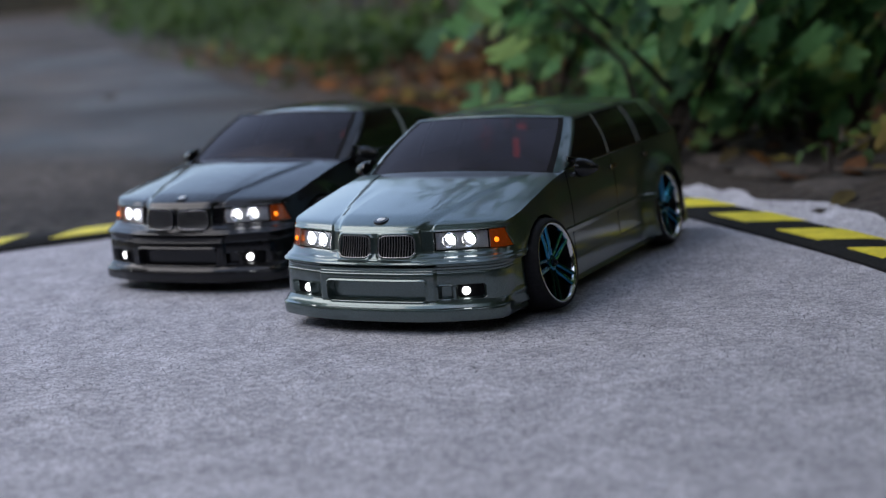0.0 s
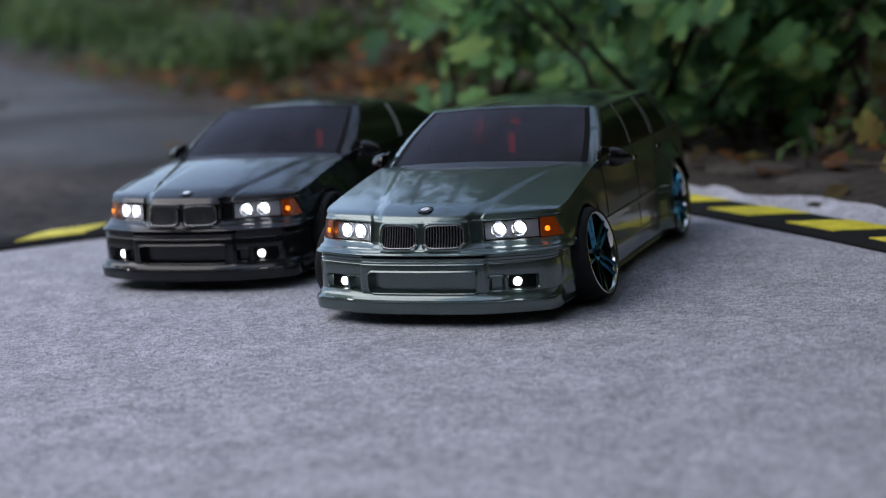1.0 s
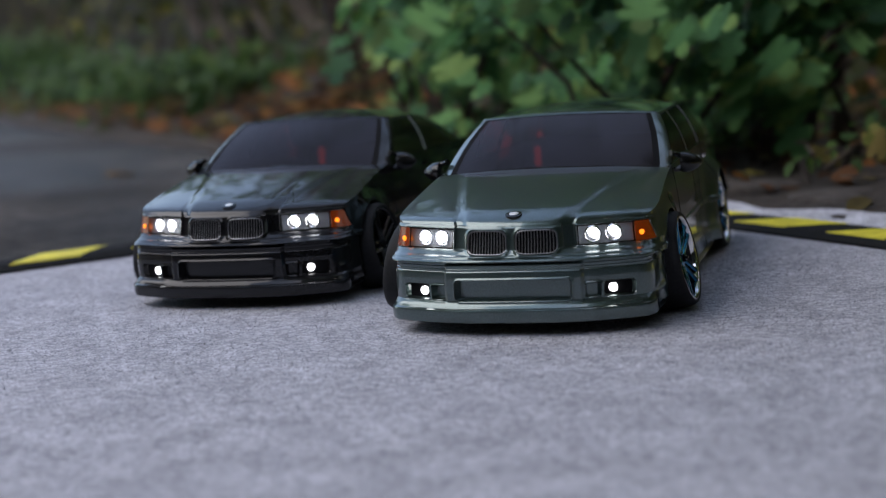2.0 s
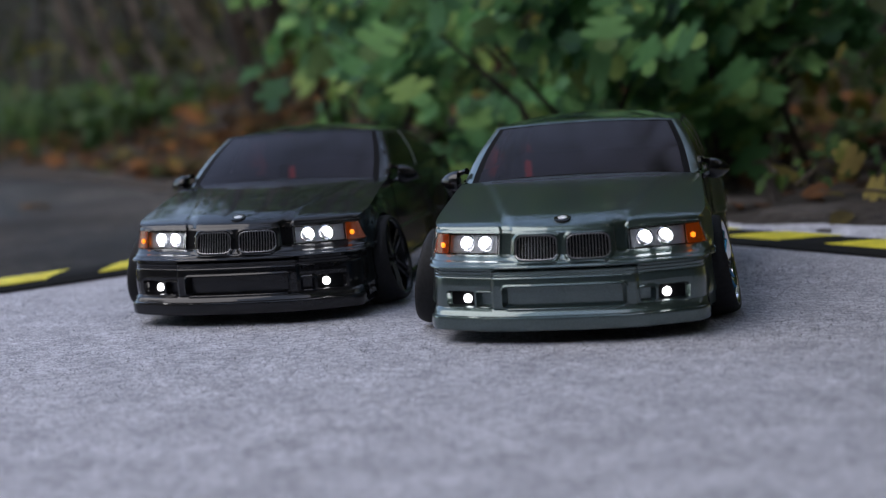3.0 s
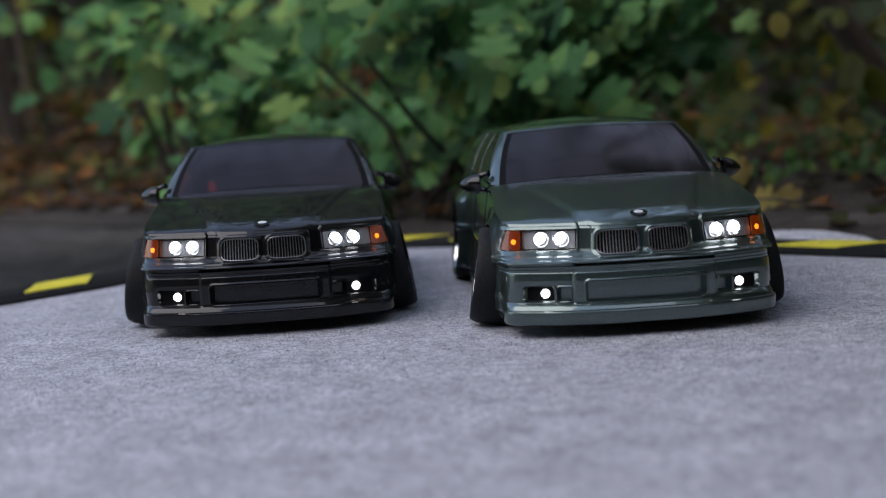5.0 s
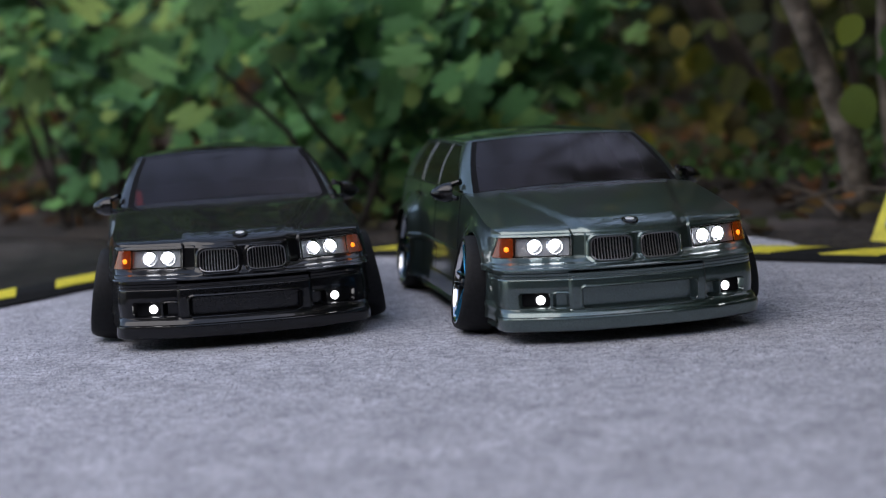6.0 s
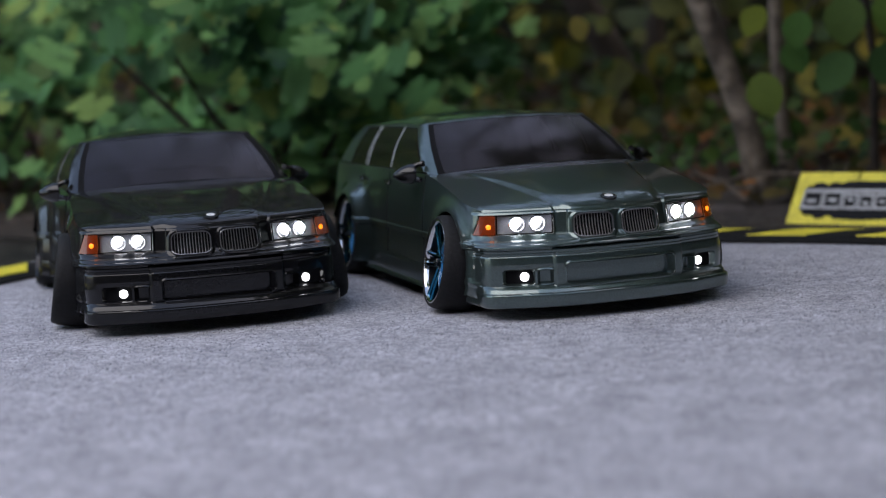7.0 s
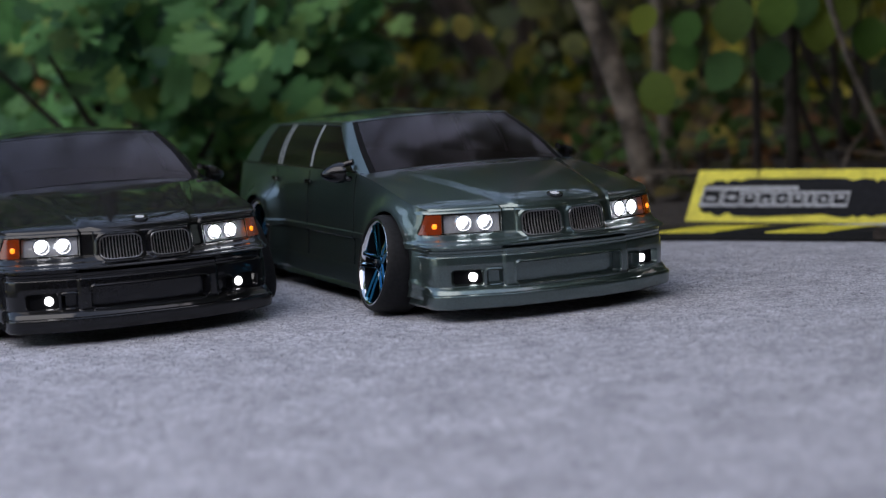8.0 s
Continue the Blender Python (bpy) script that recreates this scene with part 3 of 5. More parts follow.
def headlamp(car, side):
    """Wide lamp: faceted reflector, two lit round lenses, amber indicator and a clear cover that follows the nose."""
    x0, x1, z0, z1, _ = LAMP

    def patch(a, b, za, zb, d, n=14, m=6):
        return grid(handed([[on_nose(side * (a + (b - a) * j / n - (0.0026 * i / m * smooth(0.079, 0.0856, a + (b - a) * j / n))), za + (zb - za) * i / m, d + 0.0022 * (1 - (za + (zb - za) * i / m - 0.0512) / 0.0138)) for j in range(n + 1)] for i in range(m + 1)], side))

    lamp = part("headlight", patch(x0, x1, z0, z1, -0.0028), REFLECTOR, car, "lit twin headlight with amber corner indicator")
    for a, b, c, d in ((x0, x1, z0, z0 + 0.0007), (x0, x1, z1 - 0.0007, z1), (x0, x0 + 0.0008, z0, z1), (0.0736, 0.0745, z0, z1)):
        rows = patch(a, b, c, d, -0.0004)
        part("bezel", rows, TRIM, lamp)
    for x in (0.0498, 0.0622):
        px, py, nx, ny = plan_at(s_of_x(x))
        c = Vector(on_nose(side * x, 0.0602, -0.0006))
        nrm = Vector((side * nx * 0.55, ny, 0)).normalized()
        rim = tube([c + (nrm.orthogonal().normalized() * math.cos(a) + nrm.cross(nrm.orthogonal().normalized()) * math.sin(a)) * 0.0050 for a in np.linspace(0, 2 * math.pi, 28, endpoint=False)], 0.0006, 6, True)
        part("lens_ring", rim, CHROME, lamp)
        e1 = nrm.orthogonal().normalized()
        e2 = nrm.cross(e1)
        bowl = [[c - nrm * h + (e1 * math.cos(a) + e2 * math.sin(a)) * q for a in np.linspace(0, 2 * math.pi, 24, endpoint=False)] for h, q in ((0.0, 0.0049), (0.0012, 0.0047), (0.0024, 0.0040), (0.0031, 0.0028), (0.0032, 0.0004))]
        # the bowl emits by itself to look lit by its bulb
        part("lens", grid(bowl, True), BOWL_GLOW, lamp, "round reflector bowl given a white glow of its own")
        part("bulb", disc(c - nrm * 0.0014, nrm, 0.0043, 0.0003, 24, 0.0006), LED, lamp, "white light-emitting diode")
    part("indicator", patch(0.0748, x1, z0 + 0.0002, z1 - 0.0002, -0.0002, 8, 6), AMBER, lamp, "amber indicator lens")
    c = Vector(on_nose(side * 0.0785, 0.0590, -0.0002))
    px, py, nx, ny = plan_at(s_of_x(0.0785))
    part("indicator_bulb", disc(c + Vector((side * nx, ny, 0)) * 0.0014, (side * nx, ny, 0), 0.0017, 0.001, 14, 0.0006), AMBER_LIT, lamp, "glowing amber bulb")
    cover = part("cover", patch(x0 + 0.0004, 0.0742, z0 + 0.0003, z1 - 0.0003, 0.0), CLEAR, lamp, "clear plastic cover")
    cover.visible_shadow = False
    return lamp


def kidney(car, side):
    """Half of the twin grille: dark hollow, upright bars, bright rim."""
    x0, x1, z0, z1, r = KIDNEY
    rows = [[on_nose(side * x, z, -0.0012 + 0.0022 * (1 - (z - 0.0512) / 0.0138)) for x in np.linspace(x0 + 0.0005, x1 - 0.0005, 8)] for z in np.linspace(z0 + 0.0005, z1 - 0.0005, 4)]
    g = part("kidney_grille", grid(handed(rows, side)), DARK, car, "rounded kidney grille with thin upright bars")
    ring = []
    for k in range(40):
        a = 2 * math.pi * k / 40
        cx, cz, hx, hz = (x0 + x1) / 2, (z0 + z1) / 2, (x1 - x0) / 2, (z1 - z0) / 2
        c, s = math.cos(a), math.sin(a)
        x = cx + math.copysign(abs(c) ** 0.42, c) * (hx - 0.0003)
        z = cz + math.copysign(abs(s) ** 0.42, s) * (hz - 0.0003)
        ring.append(on_nose(side * x, z, 0.0009 + 0.0022 * (1 - (z - 0.0512) / 0.0138)))
    part("rim", tube(ring, 0.00042, 6, True), STEEL, g, "bright moulded rim")
    for k in range(12):
        x = x0 + 0.0022 + (x1 - x0 - 0.0044) * k / 11
        top = z1 - 0.0006 - (0.0012 if k in (0, 11) else 0)
        bot = z0 + 0.0006 + (0.0012 if k in (0, 11) else 0)
        path = [on_nose(side * x, z, -0.0002 + 0.0022 * (1 - (z - 0.0512) / 0.0138)) for z in (bot, (bot + top) / 2, top)]
        part("slat", tube(path, 0.00032, 5), STEEL, g)
    return g


def door_mirror(car, side):
    """Slim housing on two curved prongs that leave a gap at the door."""
    rows = []
    for i in range(13):
        f = i / 12
        w = min(1.0, 0.35 + (f / 0.16) ** 0.7) * (1 - 0.80 * f ** 2.6)
        x = side * (0.0882 + 0.0148 * f)
        yy = 0.1545 + 0.0045 * f
        rows.append([(x, yy + 0.0095 * w * math.cos(a), 0.0902 - 0.0008 * f + 0.0076 * w * math.sin(a)) for a in np.linspace(0, 2 * math.pi, 16, endpoint=False)])
    bm = grid(rows, True)
    bm.verts.ensure_lookup_table()
    bm.faces.new([bm.verts[k] for k in range(16)])
    bm.faces.new([bm.verts[12 * 16 + k] for k in range(16)])
    m = part("door_mirror", bm, TRIM, car, "glossy black door mirror on two prongs")
    for z0, z1 in ((0.0852, 0.0862), (0.0970, 0.0948)):
        part("prong", tube([(side * 0.0822, 0.150, z0), (side * 0.0850, 0.1525, (z0 + z1) / 2 + (0.0006 if z0 > 0.09 else -0.0006)), (side * 0.0895, 0.154, z1)], [0.0024, 0.0018, 0.0022], 8), TRIM, m)
    part("mirror_glass", disc((side * 0.0945, 0.1656, 0.0902), (side * 0.15, 1, 0), 0.0044, 0.0008, 18), CHROME, m)


def model_car(name, label, m, wagon, paint, rim_mat, lip_mat):
    car = thing(name, label, "model car", m)
    rows = mirrored(lower_skin())
    body = part("body", grid(rows), paint, car, sharp=32)
    hood = part("hood", grid(mirrored(hood_rows())), paint, car, sharp=30)
    belt, roof, tags = cabin_lines(wagon)
    n = len(belt)

    def cells(keep, sides, name, mat, lab=""):
        """The cells of the cabin that keep() names, on the given sides, as one part."""
        for sd in sides:
            bm_v, bm_f, index = [], [], {}
            for j in range(n - 1):
                for i in range(len(V_ROWS) - 1):
                    if keep(tags[j + 1], i, j):
                        for s2 in (sd,) if sd else (1, -1):
                            q = []
                            for a, b in ((j, i), (j + 1, i), (j + 1, i + 1), (j, i + 1)):
                                p = cabin_point(belt[a], roof[a], V_ROWS[b])
                                key = (a, b, s2 if p[0] > 1e-6 else 0)
                                if key not in index:
                                    index[key] = len(bm_v)
                                    bm_v.append((p[0] * s2, p[1], p[2]))
                                q.append(index[key])
                            bm_f.append(q if s2 > 0 else q[::-1])
            if bm_f:
                part(name, bm_from(bm_v, bm_f), mat, car, lab)

    last = len(V_ROWS) - 2

    def is_pane(tag, i):
        return (tag == "screen" and 1 <= i <= last - 2) or (tag == "glass" and 2 <= i <= last - 3) or (tag == "tail_glass" and 3 <= i <= last - 2)

    def is_seal(tag, i):
        return not is_pane(tag, i) and ((tag in ("screen", "screen_edge") and 0 <= i <= last - 1) or (tag in ("glass",) and 1 <= i <= last - 2) or (tag == "edge" and 1 <= i <= last - 2))

    cells(lambda t, i, j: not is_pane(t, i) and not is_seal(t, i) and not (t == "post" and 1 <= i <= last - 2), (0,), "cabin", paint)
    cells(lambda t, i, j: is_seal(t, i), (0,), "window_seal", DARK, "black window seals")
    cells(lambda t, i, j: t == "screen" and is_pane(t, i), (0,), "windscreen", SMOKE, "smoked windscreen")
    cells(lambda t, i, j: t == "tail_glass" and is_pane(t, i), (0,), "rear_window", SMOKE, "smoked rear window")
    def runs(tag):
        found, cur = [], []
        for j in range(n - 1):
            if tags[j + 1] == tag:
                cur.append(j)
            elif cur:
                found.append(set(cur))
                cur = []
        return found

    for gset in runs("post"):
        cells(lambda t, i, j, gs=gset: j in gs and 1 <= i <= last - 2, (1, -1), "window_post", POST, "window post with its sky reflection put in as silver")
    for gset in runs("glass"):
        cells(lambda t, i, j, gs=gset: j in gs and is_pane(t, i), (1, -1), "side_window", SMOKE, "smoked side window")
    # roof
    side_end = max(j for j in range(n) if tags[j] == "pillar")
    side_start = min(j for j in range(n) if tags[j] in ("edge", "glass")) - 1
    front_x, front_y, front_z = ([p[k] for p in roof[: side_start + 1]] for k in range(3))
    rear = roof[side_end:][::-1]
    rr = []
    for i in range(33):
        t = i / 32
        row = []
        sy = roof[side_start][1] + (roof[side_end][1] - roof[side_start][1]) * t
        sx = float(np.interp(sy, [p[1] for p in roof[side_start:side_end + 1]], [p[0] for p in roof[side_start:side_end + 1]]))
        sz = float(np.interp(sy, [p[1] for p in roof[side_start:side_end + 1]], [p[2] for p in roof[side_start:side_end + 1]]))
        for j in range(29):
            q = math.sin(j / 28 * math.pi / 2)
            fx = q * roof[side_start][0]
            fy, fz = float(np.interp(fx, front_x, front_y)), float(np.interp(fx, front_x, front_z))
            rx = q * roof[side_end][0]
            ry, rz = float(np.interp(rx, [p[0] for p in rear], [p[1] for p in rear])), float(np.interp(rx, [p[0] for p in rear], [p[2] for p in rear]))
            y = fy + (ry - fy) * t
            lin = fz + (rz - fz) * t
            edge = roof[side_start][2] + (roof[side_end][2] - roof[side_start][2]) * t
            z = lin + (sz - edge) * q ** 4 + (0.0052 if wagon else 0.0068) * math.sin(math.pi * t) ** 0.8 * (1 - q ** 3)
            row.append((q * sx, y, z))
        rr.append(row)
    part("roof", grid(mirrored(rr)), paint, car)
    part("roof_gutter", tube([(-p[0], p[1], p[2] - 0.0003) for p in roof[side_end:0:-1]] + [(p[0], p[1], p[2] - 0.0003) for p in roof[:side_end + 1]], 0.0006, 6), paint, car)
    # cowl and shoulders, which close the gaps between skin, hood and cabin
    kerf = [r for r in hood_rows()[-1]]
    cowl = strip_between([(-p[0], p[1], p[2]) for p in kerf[:0:-1]] + kerf, [(-p[0], p[1], p[2]) for p in belt[side_start - 3:0:-1]] + belt[: side_start - 2])
    part("cowl", grid(cowl), TRIM, car, "black cowl strip")
    top = [skin(s, z_top(s)) for s in S_COLS if plan_at(s)[1] > 0.134]
    for sd in (1, -1):
        pair = strip_between([(p[0] * sd, p[1], p[2]) for p in top], [(p[0] * sd, p[1], p[2]) for p in belt[side_start - 3:]], 160)
        part("shoulder", grid(pair), paint, car)
        part("belt_seal", tube([(p[0] * sd + 0.0002 * sd, p[1], p[2] + 0.0004) for p in belt[side_start - 2:side_end]], 0.0007, 6), TRIM, car)
        # door seams and handles
        cuts = (0.141, 0.2365, 0.3130) if wagon else (0.141, 0.2530)
        for y in cuts:
            zs = np.linspace(0.026, 0.0885, 20)
            path = []
            for z in zs:
                s = float(np.interp(y, FINE[200: len(FINE) - 200, 1], FINE_S[200: len(FINE) - 200]))
                if math.hypot(y - HUB_F, z - HUB_Z) > 0.037 and math.hypot(y - HUB_R, z - HUB_Z) > 0.037:
                    p = skin(s, z)
                    path.append((p[0] * sd, p[1], p[2]))
            part("door_seam", tube(path, 0.00035, 5), DARK, car)
        for y in (0.234, 0.3125) if wagon else (0.244,):
            h = part("door_handle", box(0.0868 * sd - 0.0011, 0.0868 * sd + 0.0011, y - 0.006, y + 0.006, 0.0788, 0.0822, 0.0006), TRIM, car, "black door handle")
            part("handle_edge", box(0.0876 * sd - 0.0008, 0.0876 * sd + 0.0008, y - 0.0072, y - 0.0058, 0.0792, 0.0820, 0.0003), CHROME, h)
        headlamp(car, sd)
        kidney(car, sd)
        door_mirror(car, sd)
        # fog lamp in its dark pocket
        x0, x1, z0, z1, _ = FOG
        pocket = part("fog_lamp", grid([[on_nose(sd * x, z, -0.0026) for x in np.linspace(x0 + 0.0003, x1 - 0.0003, 10)] for z in np.linspace(z0 + 0.0003, z1 - 0.0003, 4)]), DARK, car, "small lit fog lamp in a black pocket")
        c = Vector(on_nose(sd * 0.0628, 0.0268, -0.0008))
        px, py, nx, ny = plan_at(s_of_x(0.0628, 0.0268), 0.0268)
        part("bulb", disc(c - Vector((sd * nx, ny, 0)) * 0.0009, (sd * nx * 0.6, ny, 0), 0.0029, 0.0012, 20, 0.0010), LED, pocket, "white light-emitting diode")
        for hub, fr in ((HUB_F, True), (HUB_R, False)):
            wheel(car, hub, sd, fr, rim_mat, lip_mat)
            arch = []
            for k in range(25):
                a = math.pi * (-0.12 + 1.24 * k / 24)
                z, y = HUB_Z + 0.0357 * math.sin(a), hub - 0.0357 * math.cos(a)
                arch.append((y, z))
            inner = [[(sd * 0.060, y, z) for y, z in arch], [(sd * 0.0885, y, z) for y, z in arch]]
            part("arch_liner", grid(inner), DARK, car)
    # badge on the hood, a plain disc with a pale middle
    bz = part("badge", disc((0, 0.0076, 0.0748), (0, -0.22, 1), 0.0054, 0.0022, 26, 0.0003), TRIM, car, "small round black badge with a pale middle")
    part("badge_centre", disc((0, 0.00755, 0.0752), (0, -0.22, 1), 0.0030, 0.0006, 20, 0.0003), WHITE, bz)
    # chassis and dark inside
    part("chassis", box(-0.070, 0.070, 0.034, 0.42, 0.0085, 0.0115, 0.001), DARK, car)
    tub = part("interior", grid([[(x, y, 0.070 - 0.02 * (1 - abs(x) / 0.08)) for x in np.linspace(-0.080, 0.080, 9)] for y in np.linspace(0.125, 0.41, 12)]), DARK, car, "dark inside of the shell")
    part("dashboard", tube([(-0.068, 0.152, 0.082), (0, 0.146, 0.083), (0.068, 0.152, 0.082)], 0.007, 10), DARK, car)
    part("tail_light", box(-0.0733, -0.0677, 0.402, 0.406, 0.068, 0.086, 0.001), RED, car, "glowing red tail light inside the shell")
    if not wagon:
        deck = strip_between([(x, 0.3795 - 0.012 * (abs(x) / 0.0833) ** 3, 0.0906) for x in np.linspace(-0.0833, 0.0833, 41)],
                             [(x, 0.4285 - 0.017 * (abs(x) / 0.0846) ** 4, 0.0886) for x in np.linspace(-0.0846, 0.0846, 41)], 81)
        part("boot_lid", grid(deck), paint, car)
    return car


# ---- ground ----
def edge_y(x):
    """The road's edge, where soil and plants begin."""
    return 0.50 - 1.08 * x


def ground_z(x, y):
    r = math.hypot(x, y)
    return -0.006 + 0.011 * max(0.0, min(r, 30.0) - 2.6)


def sheet(name, rings, seg, z, mat, label, category):
    rows = [[(r * math.cos(2 * math.pi * k / seg), 0.3 + r * math.sin(2 * math.pi * k / seg)) for k in range(seg)] for r in rings]
    ob = part(name, grid([[(x, y, z(x, y)) for x, y in row] for row in rows], True), mat)
    return tagged(ob, label, category, kind="structure")


sheet("ground", [0.0001, 0.3, 0.6, 1.0, 1.5, 2, 2.6, 3.5, 5, 8, 12, 20, 30, 60, 150, 400, 1200, 3000], 72, ground_z, ASPHALT, "dark worn asphalt path with paler patches", "asphalt")

def soil_h(a, b):
    """The soil's rise over the ground: a metres along the road's edge, b behind it; a low bank beyond the first bush."""
    return 0.006 * smooth(0.1, 0.2, b) + 0.05 * smooth(0.1, 1.2, b) + 0.15 * smooth(0.16, 0.75, b) * smooth(0.65, 1.15, a) * smooth(3.2, 2.0, a)


soil_rows = []
for i in range(110):
    row = []
    a = -7 + 14 * i / 109
    for j in range(44):
        b = 0.10 + 4.5 * (j / 43) ** 2.2
        x = -0.680 * a + 0.735 * b
        y = 0.50 + 0.735 * a + 0.680 * b
        wob = 0.035 * noise.noise((a * 3.1, b * 2, 0)) + 0.012 * noise.noise((a * 13, b * 9, 4))
        x, y = x + wob * 0.735 * (j < 4), y + wob * 0.68 * (j < 4)
        h = soil_h(a, b) + 0.012 * noise.noise((x * 7, y * 7, 1)) * smooth(0.1, 0.2, b)
        row.append((x, y, ground_z(x, y) + (-0.012 if j == 0 else 0.004) + h))
    soil_rows.append(row)
tagged(part("soil", grid(soil_rows), SOIL), "bare brown soil under the bushes", "soil", kind="structure")

INNER, INNER_S = catmull([(-0.78, -0.25), (-0.69, 0.03), (-0.585, 0.245), (-0.505, 0.345), (-0.42, 0.437), (-0.344, 0.527), (-0.245, 0.612), (-0.155, 0.632), (-0.07, 0.592),
                          (0.010, 0.528), (0.064, 0.479), (0.148, 0.395), (0.221, 0.318), (0.286, 0.243), (0.325, 0.186), (0.368, 0.127), (0.43, 0.03), (0.50, -0.10), (0.56, -0.25)], 0.006)


def kerb_at(s, w, z):
    """A place on the kerb: s along its inner edge, w outwards from it."""
    x, y = np.interp(s, INNER_S, INNER[:, 0]), np.interp(s, INNER_S, INNER[:, 1])
    a, b = max(0, s - 0.03), min(INNER_S[-1], s + 0.03)
    dx, dy = np.interp(b, INNER_S, INNER[:, 0]) - np.interp(a, INNER_S, INNER[:, 0]), np.interp(b, INNER_S, INNER[:, 1]) - np.interp(a, INNER_S, INNER[:, 1])
    n = math.hypot(dx, dy)
    return (float(x - dy / n * w), float(y + dx / n * w), z - 0.0015)


# grey carpet: inside the kerb, under it and a wavy margin beyond
border = []
for s in np.linspace(0, INNER_S[-1], 150):
    f = smooth(0.75, 1.05, s)
    border.append(kerb_at(s, 0.055 + f * (0.055 + 0.012 * math.sin(s * 31) + 0.008 * math.sin(s * 57 + 1)), 0))
border += [(1.2, -0.9, 0), (1.6, -2.6, 0), (-1.6, -2.6, 0), (-1.3, -0.9, 0)]
centre = (0.0, -0.3)
rows = []
for f in (0.0002, 0.2, 0.4, 0.6, 0.75, 0.86, 0.93, 0.97, 1.0):
    row = []
    for k, (x, y, _) in enumerate(border):
        px, py = centre[0] + (x - centre[0]) * f, centre[1] + (y - centre[1]) * f
        lift = 0.004 * smooth(0.95, 1.0, f) * max(0, math.sin(k * 0.33)) * (1 if 80 < k < 148 else 0)
        rise = 0.0055 * smooth(0.955, 1.0, f) if 84 < k < 148 and x < 0.275 else 0.0
        row.append((px, py, lift + rise - 0.0015))
    rows.append(row)
rows.append([(x, y, p[2] - 0.012) for (x, y, _), p in zip(border, rows[-1])])
tagged(part("carpet", grid(rows, True), CARPET), "speckled grey felt carpet laid over the asphalt", "carpet", kind="structure")

kerb_rows = []
for w, z in ((0.0, 0.0005), (0.0006, 0.0024), (0.0095, 0.0060), (0.0125, 0.0072), (0.046, 0.0082), (0.050, 0.0070), (0.054, 0.0005)):
    kerb_rows.append([kerb_at(s, w, z) for s in INNER_S])
kerb = tagged(part("kerb", grid(kerb_rows), KERB, sharp=25), "low black rubber track kerb with yellow slanting stripes", "kerb")
S_REF = float(INNER_S[np.argmin(np.hypot(INNER[:, 0] - 0.096, INNER[:, 1] - 0.462))])
for k in range(-16, 12):
    s0 = S_REF + 0.119 * k - (0.006 if k == 2 else 0.027 if k > 2 else 0)
    ln = 0.068 if k < 2 else 0.054
    if s0 < 0.03 or s0 > INNER_S[-1] - 0.14:
        continue
    lo, hi = 0.0105, 0.0480
    rows = [[kerb_at(s0 + ln * j / 10, lo - 0.0006, 0.0056) for j in range(11)]]
    for w in np.linspace(lo, hi, 4):
        z = 0.0066 + 0.0022 * (w - lo) / (hi - lo)
        z = min(z + 0.0006, 0.0088) if w < 0.047 else 0.0086
        rows.append([kerb_at(s0 + 0.040 * (w - lo) / (hi - lo) + ln * j / 10, w, z) for j in range(11)])
    part("stripe", grid(rows), YELLOW, kerb)

rng = np.random.default_rng(3)
n = 260000
fx, fy = rng.uniform(-0.85, 0.75, n), rng.uniform(-0.52, 0.68, n)
ang, lean = rng.uniform(0, 2 * np.pi, n), rng.normal(0, 0.7, (n, 2))
hgt, wid = rng.uniform(0.0003, 0.0009, n), rng.uniform(0.0008, 0.0018, n)
base = np.stack([fx, fy, np.full(n, -0.0018)], 1)
half = np.stack([np.cos(ang) * wid / 2, np.sin(ang) * wid / 2, np.zeros(n)], 1)
tip = base + np.stack([lean[:, 0] * hgt, lean[:, 1] * hgt, hgt + 0.0003], 1)
inside = np.interp(fx, INNER[:, 0], INNER[:, 1]) > fy + 0.004
tri = np.stack([base - half, base + half, tip], 1)[inside].reshape(-1, 3)
me = bpy.data.meshes.new("carpet_fibres")
me.from_pydata(tri.tolist(), [], np.arange(len(tri)).reshape(-1, 3).tolist())
me.materials.append(FIBRE)
tagged(new("carpet_fibres", me), "short grey felt fibres of the carpet", "carpet", kind="stuff")

# ---- leaning track board ----
U, D = Vector((0.0202, 0.0066, 0.0496)), Vector((0.49, -0.872, 0))
ORIGIN = Vector((0.3456, 0.3854, -0.0007))
LONG = 0.42
face_n = D.cross(U).normalized()
if face_n.y > 0:
    face_n = -face_n
board = thing("track_board", "yellow and black printed board leaning back behind the kerb", "sign board")


def on_board(a, b, h):
    return ORIGIN + D * a + U * b + face_n * h


def board_patch(pts, h, thick):
    """A flat cut-out on the board from its outline."""
    n = len(pts)
    verts = [on_board(a, b, h) for a, b in pts] + [on_board(a, b, h - thick) for a, b in pts]
    return bm_from(verts, [list(range(n))] + [[k, (k + 1) % n, n + (k + 1) % n, n + k] for k in range(n)])


part("panel", board_patch([(0.0, 0), (LONG, 0), (LONG, 1), (0.004, 1)], 0.0, 0.004), YELLOW, board, "yellow board", smooth=False)
rng = random.Random(5)


def splash(a0, a1, b0, b1, n=70, rough=0.10):
    """A ragged black field."""
    pts = []
    for k in range(n):
        t = 2 * math.pi * k / n
        c, s = math.cos(t), math.sin(t)
        x = math.copysign(abs(c) ** 0.35, c)
        y = math.copysign(abs(s) ** 0.35, s)
        j = 1 - rough * rng.random() ** 2
        pts.append(((a0 + a1) / 2 + x * (a1 - a0) / 2 * (1 - 0.03 * rng.random()), (b0 + b1) / 2 + y * (b1 - b0) / 2 * j))
    return pts


